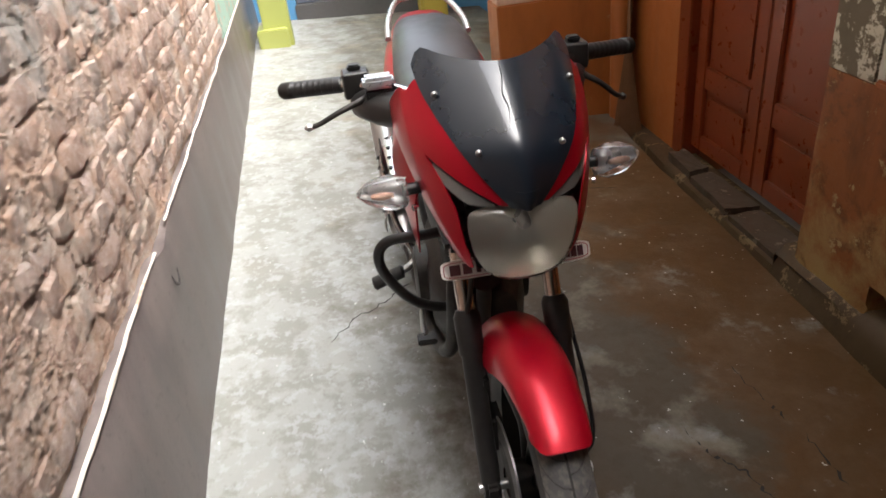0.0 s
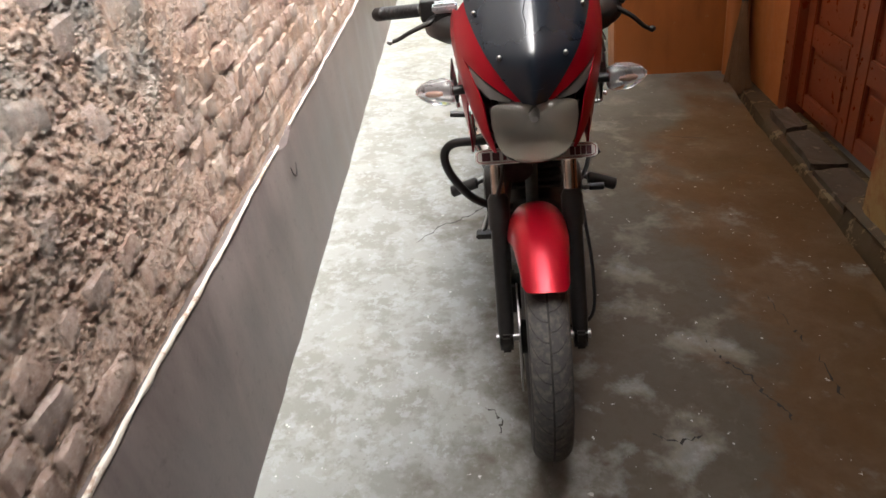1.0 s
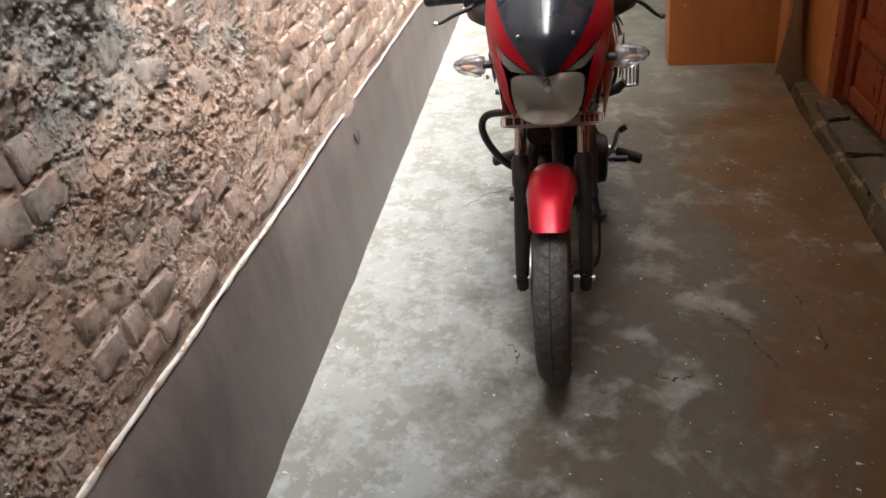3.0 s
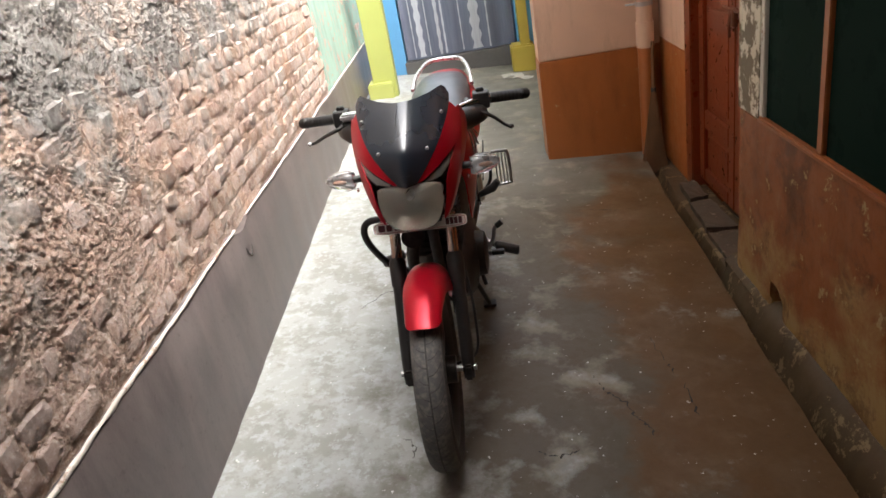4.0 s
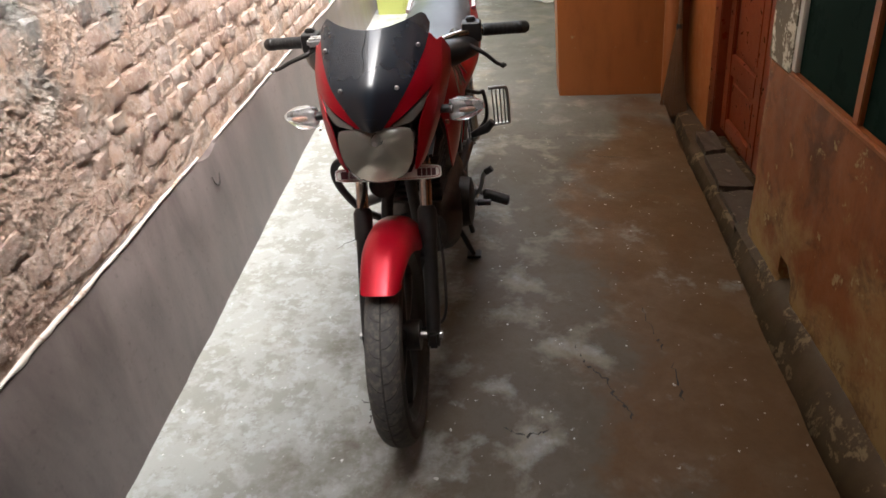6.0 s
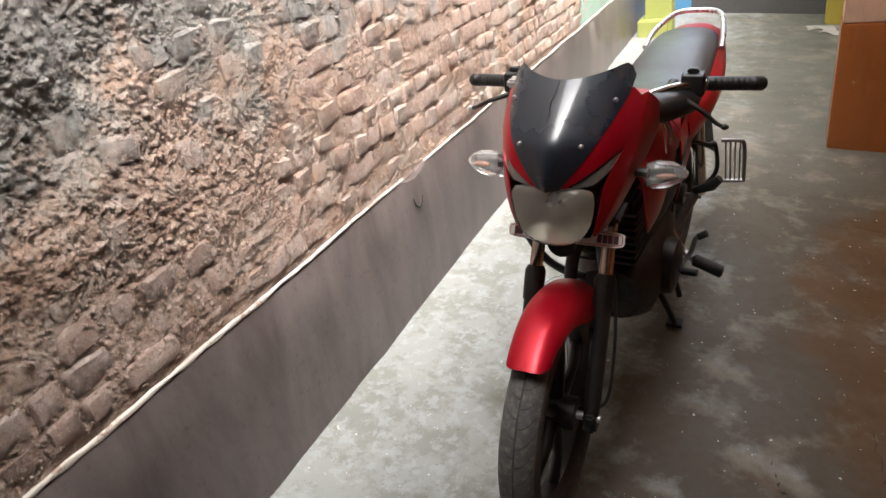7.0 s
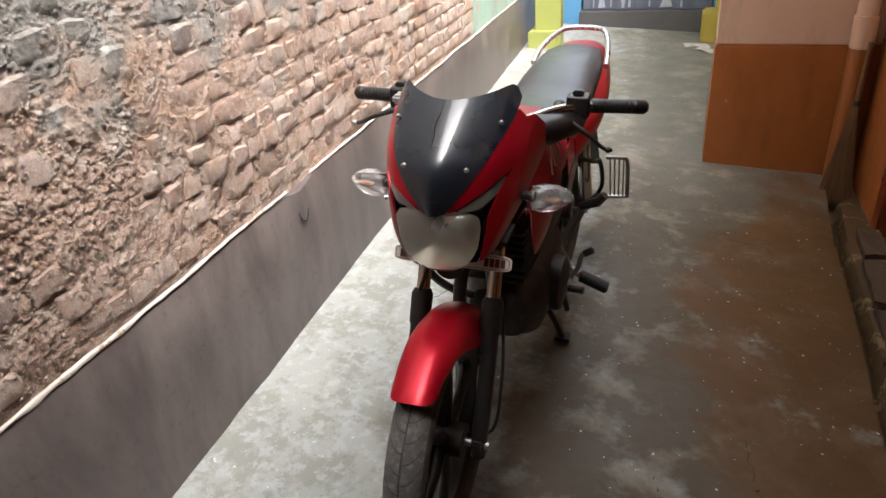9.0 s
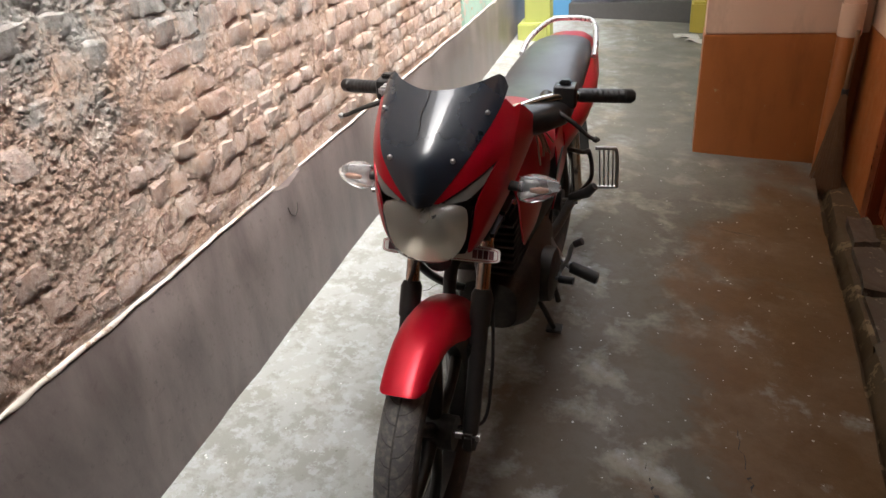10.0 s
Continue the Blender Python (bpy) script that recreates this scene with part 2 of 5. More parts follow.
FLOOR = floor_concrete()
SKIRT = cement_skirt()
BRICK, BRICKS = brickwork("old_brick"), brickwork("old_brick_far", False)
MUD = mud_mortar()
OXIDE = painted_wall("red_oxide_wall_paint", (0.42, 0.135, 0.034), (0.40, 0.27, 0.14), 0.64, 0.42)
STAINED = painted_wall("stained_oxide_wall_paint", (0.28, 0.080, 0.018), (0.38, 0.27, 0.14), 0.585, 0.5, (0.34, 0.215, 0.085), 0.9)
PINK = painted_wall("pale_pink_wall_paint", (0.72, 0.48, 0.34), (0.5, 0.42, 0.34), 0.72, 0.6)
PEEL = painted_wall("peeling_grey_limewash", (0.17, 0.125, 0.08), (0.56, 0.49, 0.38), 0.50, 0.8)
LIME = painted_wall("pale_green_limewash", (0.27, 0.40, 0.33), (0.36, 0.29, 0.24), 0.54, 0.85)
GREY = painted_wall("bare_cement_plaster", (0.30, 0.27, 0.23), (0.2, 0.17, 0.14), 0.62, 0.8)
DOORRED = simple("red_brown_door_paint", (0.19, 0.034, 0.010), 0.32, coat=0.2, vary=0.3, scale=20)
RUST = simple("rusty_painted_iron", (0.14, 0.040, 0.016), 0.6, vary=0.4)
FRAME = simple("orange_brown_window_paint", (0.30, 0.085, 0.022), 0.4, vary=0.25)
TINT = simple("dark_green_window_glass", (0.008, 0.017, 0.013), 0.30, vary=0.15, scale=8, bumpy=0.0, spec=0.05)
DRAIN = painted_wall("wet_slimy_cement", (0.085, 0.050, 0.024), (0.19, 0.13, 0.07), 0.55, 0.6)
TINT.node_tree.nodes["Principled BSDF"].inputs["IOR"].default_value = 1.12
DRAIN.node_tree.nodes["Principled BSDF"].inputs["Specular IOR Level"].default_value = 0.25
STONE = painted_wall("worn_threshold_slab", (0.085, 0.055, 0.036), (0.20, 0.155, 0.12), 0.58, 0.5)
GOLD = simple("golden_yellow_paint", (0.44, 0.35, 0.06), 0.55, vary=0.3, scale=12)
YELLOW = simple("lime_yellow_paint", (0.36, 0.39, 0.11), 0.5, vary=0.2, scale=12)
BLUE = simple("sky_blue_paint", (0.10, 0.29, 0.52), 0.5, vary=0.2, scale=12)
CURTAIN = cloth("blue_grey_curtain_cloth", (0.085, 0.095, 0.14), (0.15, 0.165, 0.215), 1)
STRIPE = cloth("pale_curtain_stripe", (0.25, 0.27, 0.32), (0.5, 0.52, 0.56), 1)
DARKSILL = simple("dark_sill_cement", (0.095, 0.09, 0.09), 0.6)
STRAW = simple("broom_straw", (0.17, 0.085, 0.038), 0.9, vary=0.4, scale=60)
PAPER = simple("dirty_paper", (0.46, 0.43, 0.39), 0.9, vary=0.2)

RED = car_paint("red_motorcycle_paint", (0.50, 0.004, 0.020))
# a pinker red than the other panels, for the tank only
PINKRED = car_paint("pinkish_red_tank_paint", (0.58, 0.02, 0.085))
SCREEN = simple("smoked_black_windscreen", (0.012, 0.017, 0.026), 0.30, coat=0.6, vary=0.08, scale=1.2, bumpy=0.0)
BLACK = simple("black_plastic", (0.014, 0.013, 0.013), 0.40, vary=0.3, dust=0.04)
GREASE = simple("grimy_black_metal", (0.022, 0.019, 0.017), 0.5, metal=0.3, vary=0.4, dust=0.12)
RUBBER = simple("dusty_tyre_rubber", (0.040, 0.038, 0.037), 0.75, vary=0.3, scale=40, dust=0.25)
TREAD = simple("worn_tread_rubber", (0.10, 0.097, 0.095), 0.8, vary=0.35, scale=60, dust=0.5)
CHROME = simple("dull_chrome", (0.62, 0.60, 0.58), 0.18, metal=1.0, vary=0.15)
COPPERY = simple("weathered_fork_chrome", (0.70, 0.60, 0.53), 0.20, metal=1.0, vary=0.25)
STEEL = simple("grey_steel", (0.42, 0.41, 0.40), 0.35, metal=0.9, vary=0.25)
SILVER = simple("silver_paint", (0.55, 0.55, 0.56), 0.3, metal=0.7, vary=0.12)
VINYL = simple("black_seat_vinyl", (0.034, 0.036, 0.042), 0.40, vary=0.06, scale=6, bumpy=0.0, spec=0.7)
LENS = glassy("hazed_headlamp_lens", (0.66, 0.63, 0.56), 0.08, 0.86)
CLEAR = glassy("clear_indicator_lens", (0.92, 0.90, 0.88), 0.08, 0.85)
AMBER = simple("amber_bulb", (0.46, 0.26, 0.18), 0.3)
SMOKE = simple("smoky_position_lamp_lens", (0.22, 0.22, 0.21), 0.2, coat=0.5)
EDGE = painted_wall("chipped_pale_plaster_edge", (0.64, 0.58, 0.50), (0.34, 0.25, 0.19), 0.55, 0.8)
REFLECT = simple("lamp_reflector", (0.50, 0.47, 0.42), 0.38, metal=0.75, vary=0.05, scale=6, bumpy=0.0)
PLATE = simple("white_number_plate", (0.78, 0.75, 0.70), 0.5, vary=0.1)
PLATERED = simple("plate_border", (0.35, 0.04, 0.05), 0.5)
BAR = simple("plate_bars", (0.10, 0.03, 0.035), 0.6)


# ---- mesh helpers ----
def mesh_of(name, bm, mat, smooth=True, angle=40):
    me = bpy.data.meshes.new(name)
    bmesh.ops.recalc_face_normals(bm, faces=bm.faces[:])
    if smooth:
        lim = radians(angle)
        for f in bm.faces:
            f.smooth = True
        for e in bm.edges:
            if len(e.link_faces) == 2 and e.calc_face_angle(0) > lim:
                e.smooth = False
    bm.to_mesh(me)
    bm.free()
    me.materials.append(mat)
    return me


def part(name, bm, mat, parent=None, label="", smooth=True, angle=40):
    ob = new(name, mesh_of(name, bm, mat, smooth, angle))
    if parent is not None:
        ob.parent = parent
    if label:
        ob["label"] = label
    return ob


def thing(name, at, label, category, group="", kind=""):
    ob = new(name)
    ob.empty_display_size = 0.1
    ob.matrix_world = at if isinstance(at, Matrix) else Matrix.Translation(at)
    return tagged(ob, label, category, group, kind)


def box(x0, x1, y0, y1, z0, z1, bevel=0.0, bm=None):
    bm = bm or bmesh.new()
    made = bmesh.ops.create_cube(bm, size=1)["verts"]
    for v in made:
        v.co = Vector((x0 + (v.co.x + 0.5) * (x1 - x0), y0 + (v.co.y + 0.5) * (y1 - y0), z0 + (v.co.z + 0.5) * (z1 - z0)))
    if bevel:
        edges = list({e for v in made for e in v.link_edges})
        bmesh.ops.bevel(bm, geom=edges, offset=bevel, segments=2, affect="EDGES")
    return bm


def smooth_path(points, n=6):
    """Catmull-Rom through the points."""
    p = [Vector(q) for q in points]
    if len(p) < 3:
        return p
    p = [p[0] * 2 - p[1]] + p + [p[-1] * 2 - p[-2]]
    out = []
    for k in range(1, len(p) - 2):
        a, b, c, d = p[k - 1:k + 3]
        for s in range(n):
            t = s / n
            out.append(0.5 * ((2 * b) + (c - a) * t + (2 * a - 5 * b + 4 * c - d) * t * t + (3 * b - a - 3 * c + d) * t ** 3))
    out.append(p[-2])
    return out


def tube(points, r, segs=12, bm=None, curved=True, flat=1.0):
    """A round bar along the points; r one radius or one per point."""
    bm = bm or bmesh.new()
    path = smooth_path(points) if curved else [Vector(q) for q in points]
    rads = [r] * len(path) if isinstance(r, (int, float)) else [float(np.interp(k / (len(path) - 1), np.linspace(0, 1, len(r)), r)) for k in range(len(path))]
    rings, up = [], None
    for k, q in enumerate(path):
        d = (path[min(k + 1, len(path) - 1)] - path[max(k - 1, 0)]).normalized()
        if up is None:
            up = d.orthogonal().normalized()
        up = (up - d * up.dot(d)).normalized()
        side = d.cross(up)
        rings.append([bm.verts.new(q + (up * math.cos(a) * flat + side * math.sin(a)) * rads[k]) for a in (2 * math.pi * s / segs for s in range(segs))])
    for a, b in zip(rings, rings[1:]):
        for s in range(segs):
            bm.faces.new((a[s], a[(s + 1) % segs], b[(s + 1) % segs], b[s]))
    bm.faces.new(rings[0][::-1])
    bm.faces.new(rings[-1])
    return bm


def loft(rings, caps=True, bm=None):
    bm = bm or bmesh.new()
    rows = [[bm.verts.new(q) for q in ring] for ring in rings]
    n = len(rows[0])
    for a, b in zip(rows, rows[1:]):
        for s in range(n):
            bm.faces.new((a[s], a[(s + 1) % n], b[(s + 1) % n], b[s]))
    if caps:
        bm.faces.new(rows[0][::-1])
        bm.faces.new(rows[-1])
    return bm


def oval(cx, cy, cz, w, h, n=20, power=2.4, axis="y"):
    """A rounded ring of half-width w and half-height h across the given axis."""
    out = []
    for k in range(n):
        a = 2 * math.pi * k / n
        c, s = math.cos(a), math.sin(a)
        u = math.copysign(abs(c) ** (2 / power), c) * w
        v = math.copysign(abs(s) ** (2 / power), s) * h
        out.append(Vector((cx + u, cy, cz + v)) if axis == "y" else Vector((cx + u, cy + v, cz)) if axis == "z" else Vector((cx, cy + u, cz + v)))
    return out


def lathe(profile, centre, segs=64, bm=None):
    """Turns (offset along x, radius) pairs about an axle along x through the centre; a closed ring profile."""
    bm = bm or bmesh.new()
    cx, cy, cz = centre
    rows = []
    for k in range(segs):
        a = 2 * math.pi * k / segs
        rows.append([bm.verts.new((cx + o, cy + r * math.cos(a), cz + r * math.sin(a))) for o, r in profile])
    n = len(profile)
    for k in range(segs):
        a, b = rows[k], rows[(k + 1) % segs]
        for s in range(n):
            bm.faces.new((a[s], a[(s + 1) % n], b[(s + 1) % n], b[s]))
    return bm


def sheet(fn, nu, nv, thick=0.003, bm=None):
    """A curved panel fn(u, v) with u, v from 0 to 1 and a thickness."""
    bm = bm or bmesh.new()
    g = [[bm.verts.new(fn(i / nu, j / nv)) for j in range(nv + 1)] for i in range(nu + 1)]
    faces = [bm.faces.new((g[i][j], g[i + 1][j], g[i + 1][j + 1], g[i][j + 1])) for i in range(nu) for j in range(nv)]
    if thick:
        bmesh.ops.recalc_face_normals(bm, faces=faces)
        bmesh.ops.solidify(bm, geom=faces, thickness=thick)
    return bm


def cut_quad(corners, thick, bevel=0.0):
    """A flat plate from its corner points with a thickness along its normal."""
    bm = bmesh.new()
    f = bm.faces.new([bm.verts.new(c) for c in corners])
    bm.normal_update()
    up = f.normal.copy()
    r = bmesh.ops.extrude_face_region(bm, geom=[f])
    for v in r["geom"]:
        if isinstance(v, bmesh.types.BMVert):
            v.co += up * thick
    if bevel:
        bmesh.ops.bevel(bm, geom=bm.edges[:], offset=bevel, segments=2, affect="EDGES")
    return bm


def fract(x, y, z, octaves=5):
    return noise.fractal(Vector((x, y, z)), 1.0, 2.1, octaves)


# ---- setting ----
WEST, EAST, LEDGE = -0.750, 1.225, 0.575
ASKEW = pose(0.013, -0.013, 0.020, -0.84, -1.17, 1.75)  # the old wall runs slightly away from the alley
FALL = 0.07  # the floor falls towards the drain
BACK_Y, FRONT_Y = 6.45, -4.6


def floor_z(x, y):
    return -FALL * x + 0.004 * fract(x * 2.2, y * 2.2, 0.3) + 0.0015 * fract(x * 14, y * 14, 2.0, 3)


def build_floor():
    bm = bmesh.new()
    ys = np.linspace(FRONT_Y, BACK_Y, 190)
    xs = np.linspace(-1.05, 1.105, 50)
    g = []
    for y in ys:
        row = []
        for k, x in enumerate(xs):
            if k == len(xs) - 1:
                x = float(np.interp(y, [-0.2, 0.6, 1.07, 2.07, 2.74], [1.11, 1.135, 1.165, 1.198, 1.245])) + 0.012 * fract(0.5, y * 3.0, 7.0)
            z = floor_z(x, y)
            row.append(bm.verts.new((x, y, z)))
        g.append(row)
    for a, b in zip(g, g[1:]):
        for k in range(len(xs) - 1):
            bm.faces.new((a[k], a[k + 1], b[k + 1], b[k]))
    edge = [r[-1] for r in g]
    low = [bm.verts.new((v.co.x + 0.012, v.co.y, -0.25)) for v in edge]
    for k in range(len(edge) - 1):
        bm.faces.new((edge[k], low[k], low[k + 1], edge[k + 1]))
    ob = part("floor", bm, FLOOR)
    return tagged(ob, "worn damp grey concrete alley floor with pale patches", "floor", kind="structure")


build_floor()
ob = part("ground", box(-40, 40, -40, 40, -0.5, -0.30), GREY)
tagged(ob, "bare ground under and around the buildings", "ground", kind="structure")


def crack(points, width, seed):
    rng = random.Random(seed)
    fine = []
    for a, b in zip(points, points[1:]):
        for k in range(7):
            t = k / 7
            fine.append((a[0] + (b[0] - a[0]) * t + rng.uniform(-0.008, 0.008), a[1] + (b[1] - a[1]) * t + rng.uniform(-0.008, 0.008)))
    bm = bmesh.new()
    rows = []
    for k, (x, y) in enumerate(fine):
        w = width * rng.uniform(0.3, 1.0) * (0.15 if k in (0, len(fine) - 1) else 1)
        z = floor_z(x, y) + 0.0016
        rows.append((bm.verts.new((x - w * 0.5, y + w, z)), bm.verts.new((x + w * 0.5, y - w, z))))
    for a, b in zip(rows, rows[1:]):
        bm.faces.new((a[0], a[1], b[1], b[0]))
    return part("crack", bm, CRACK, bpy.data.objects["floor"], smooth=False)


CRACK = simple("crack_dirt", (0.03, 0.026, 0.022), 0.95)
for n, (pts, w) in enumerate((
        ([(0.50, 0.385), (0.53, 0.28), (0.585, 0.22), (0.60, 0.15), (0.635, 0.09), (0.63, 0.05)], 0.005),
        ([(0.75, 0.62), (0.77, 0.45), (0.79, 0.35)], 0.004), ([(0.80, 0.30), (0.795, 0.18), (0.80, 0.12)], 0.005),
        ([(0.27, 0.01), (0.33, -0.02), (0.40, 0.01)], 0.004), ([(-0.16, 0.12), (-0.12, 0.07), (-0.13, 0.01)], 0.004),
        ([(-0.42, 0.98), (-0.34, 1.10), (-0.22, 1.18), (-0.10, 1.30)], 0.004), ([(0.62, 2.1), (0.75, 1.9), (0.95, 1.85)], 0.003))):
    crack(pts, w, n)


def buried(y, z):
    """How far the crumbling mortar covers the bricks here, from 0 to 1."""
    n = fract(0.0, y * 1.15 + 4.1, z * 1.6, 4)
    return min(1.0, max(0.0, (n + 0.24) * 2.2)) * float(np.interp(z, [0.60, 0.90], [0.45, 1.0])) * float(np.interp(y, [1.0, 2.0], [1.0, 0.4]))


def broken(y, z):
    """How far the face of the wall has fallen away here, from 0 to 1."""
    n = 0.22 * (-0.1 - y) + 1.1 * (z - 1.0) + 0.35 * fract(7.0, y * 2.0, z * 2.0, 3)
    return min(1.0, max(0.0, n * 2.2))


def bulge(y, z):
    """The slow swell of the wall, which bricks and mortar share."""
    return fract(0.0, y * 2.3, z * 2.3, 3) * 0.010 + broken(y, z) * (0.022 * fract(5.0, y * 5.0, z * 5.0, 2) - 0.006)


def puffs(y, z, f, seed):
    """Rounded lumps with sharp creases between them, about 0 on the mean."""
    p = Vector((seed, y * f, z * f))
    return abs(noise.noise(p)) + 0.5 * abs(noise.noise(p * 2.03)) - 0.33


def rough(y, z):
    """How far the mortar stands out of the mean wall plane here."""
    k = buried(y, z)
    lumps = 0.008 * puffs(y, z, 19.0, 3.0) + 0.0085 * puffs(y, z, 43.0, 8.0) + 0.0055 * puffs(y, z, 97.0, 5.0)
    return 0.0030 + 0.0065 * k + bulge(y, z) + 0.006 * fract(2.0, y * 8, z * 8, 2) + (0.55 + 0.45 * k) * lumps


def wall_west():
    """Old brick wall: crumbling mortar sheet, brick by brick, above a cement skirt."""
    bm = bmesh.new()
    ys = np.concatenate([np.linspace(FRONT_Y, -1.25, 40), np.arange(-1.24, 2.2, 0.0046), np.arange(2.2, 2.6, 0.012), np.linspace(2.62, BACK_Y, 110)])
    zs = np.concatenate([np.arange(LEDGE - 0.03, 1.50, 0.0046), np.linspace(1.51, WALL_TOP, 50)])
    g = [[bm.verts.new((WEST - 0.034 + rough(y, z), y, z)) for z in zs] for y in ys]
    for a, b in zip(g, g[1:]):
        for k in range(len(zs) - 1):
            bm.faces.new((a[k], b[k], b[k + 1], a[k + 1]))
    core = box(WEST - 0.30, WEST - 0.14, FRONT_Y, BACK_Y, -0.2, WALL_TOP, bm=bm)
    ob = part("wall_west", bm, MUD)
    ob.matrix_world = ASKEW
    return tagged(ob, "old weathered red brick wall with crumbling mud mortar", "brick wall", kind="structure")


west = wall_west()


def skirt():
    bm = bmesh.new()
    ys = np.linspace(FRONT_Y, BACK_Y, 230)
    prof = [(0.0, -0.16), (0.0, 0.05), (-0.001, 0.20), (-0.002, 0.38), (-0.003, LEDGE - 0.018), (-0.006, LEDGE - 0.012), (-0.07, LEDGE - 0.012)]
    g = []
    for y in ys:
        row = []
        for k, (dx, z) in enumerate(prof):
            jag = 0.006 * fract(2.0, y * 5, z * 5, 4)
            dip = 0.0
            if k >= 4 and 0.80 < y < 1.02:
                dip = 0.022 * math.sin((y - 0.80) / 0.22 * math.pi)
            row.append(bm.verts.new((WEST + dx + jag, y, z - dip + (0.004 * fract(5.0, y * 7, 0, 4) if k >= 4 else 0))))
        g.append(row)
    for a, b in zip(g, g[1:]):
        for k in range(len(prof) - 1):
            bm.faces.new((a[k], b[k], b[k + 1], a[k + 1]))
    ob = part("skirting", bm, SKIRT)
    ob.matrix_world = ASKEW
    tagged(ob, "smooth dark grey cement plaster skirt along the brick wall", "skirting", kind="structure")
    bm = bmesh.new()
    for y0, y1 in ((FRONT_Y, 0.81), (1.0, BACK_Y)):
        n = int((y1 - y0) / 0.025)
        rows = []
        for k in range(n + 1):
            y = y0 + (y1 - y0) * k / n
            f = float(np.interp(y, [-0.2, 0.3, 0.8], [0.75, 0.52, 0.34])) * (1 + 0.5 * fract(4.0, y * 15, 0, 4))
            w = 0.004 + 0.004 * fract(1.0, y * 9, 0, 4)
            h = LEDGE + 0.003 + 0.004 * fract(5.0, y * 7, 0, 4)
            x = WEST - 0.002 + 0.006 * fract(2.0, y * 5, 2.7, 4)
            rows.append([bm.verts.new(c) for c in ((x, y, h - 0.016 * f), (x + 0.002, y, h - 0.008 * f), (x, y, h), (x - w, y, h + 0.003 * f), (x - w - 0.006, y, h - 0.010))])
        for a, b in zip(rows, rows[1:]):
            for s in range(4):
                bm.faces.new((a[s], b[s], b[s + 1], a[s + 1]))
    ob = part("trim", bm, EDGE)
    ob.matrix_world = ASKEW
    tagged(ob, "chipped whitewashed plaster edge on top of the skirt", "trim", kind="structure")


skirt()


def skirt_mark():
    bm = tube([(WEST + 0.001, 0.86, 0.475), (WEST + 0.002, 0.87, 0.445), (WEST + 0.002, 0.895, 0.428), (WEST + 0.002, 0.915, 0.438), (WEST + 0.001, 0.93, 0.462)], [0.0012, 0.0026, 0.0034, 0.002, 0.001], 6)
    part("crack", bm, CRACK, bpy.data.objects["skirting"])


skirt_mark()


def plain(name, bm, mat, label, category="wall"):
    return tagged(part(name, bm, mat), label, category, kind="structure")


plain("wall_west_green", box(WEST - 0.10, WEST - 0.016, 3.55, BACK_Y, LEDGE - 0.02, WALL_TOP, 0.006), LIME, "pale green limewashed stretch of the old wall", "wall").matrix_world = ASKEW
BAND = 0.605
# the wall stub that stands out into the alley, oxide paint below, pink above
plain("wall_block_lower", box(0.632, 1.395, 2.822, 3.05, -0.3, BAND, 0.006), OXIDE, "oxide brown painted lower wall of the projecting wall stub")
plain("wall_block_upper", box(0.636, 1.395, 2.826, 3.05, BAND, ROOF_Z, 0.006), PINK, "pale pink painted upper wall of the projecting wall stub")
# side wall between the block and the door
plain("wall_side_lower", box(1.395, 1.70, 2.30, 6.25, -0.3, BAND + 0.035), OXIDE, "oxide brown painted wall beside the door")
plain("wall_side_upper", box(1.399, 1.70, 2.30, 6.25, BAND + 0.035, ROOF_Z), PINK, "pale pink painted wall beside the door")
plain("wall_above_door", box(1.40, 1.70, 1.02, 2.30, 1.95, ROOF_Z), PINK, "pale pink painted wall over the door")
# the house wall with the window
WIN0, WIN1, SILL, CORNER = -0.80, 0.765, 0.692, 1.02


def wall_east():
    bm = bmesh.new()
    ys = np.linspace(FRONT_Y, CORNER, 190)
    zs = np.linspace(-0.20, SILL - 0.022, 40)
    g = []
    for y in ys:
        row = []
        for z in zs:
            out = 0.010 * max(0.0, 0.30 - z) + 0.005 * fract(4.0, y * 3, z * 3, 4) + 0.0018 * fract(1.0, y * 18, z * 18, 4)
            hole = math.hypot((y - 0.61) / 0.055, (z - 0.0) / 0.085)
            if hole < 1:
                out -= 0.13 * (1 - hole ** 3)
            if y > CORNER - 0.012:
                out -= 0.006
            row.append(bm.verts.new((EAST + 0.006 - out, y, z)))
        g.append(row)
    for a, b in zip(g, g[1:]):
        for k in range(len(zs) - 1):
            bm.faces.new((a[k], a[k + 1], b[k + 1], b[k]))
    end = g[-1]
    back = [bm.verts.new((1.50, CORNER + 0.003, z)) for z in zs]
    for k in range(len(zs) - 1):
        bm.faces.new((end[k], end[k + 1], back[k + 1], back[k]))
    top = [r[-1] for r in g]
    deep = [bm.verts.new((1.40, v.co.y, v.co.z)) for v in top]
    for k in range(len(top) - 1):
        bm.faces.new((top[k], deep[k], deep[k + 1], top[k + 1]))
    plain("wall_east_lower", bm, STAINED, "stained red-brown painted plaster wall under the window")
    plain("wall_east_pier", box(EAST + 0.003, 1.50, WIN1 + 0.045, CORNER, SILL - 0.022, ROOF_Z, 0.008), PEEL, "peeling limewashed pier between window and door")
    plain("wall_east_near", box(EAST + 0.003, 1.50, FRONT_Y, WIN0 - 0.05, SILL - 0.022, ROOF_Z), STAINED, "oxide brown painted house wall")
    plain("wall_east_top", box(EAST + 0.003, 1.50, WIN0 - 0.05, WIN1 + 0.045, 1.98, ROOF_Z), PINK, "pale pink wall over the window")


wall_east()


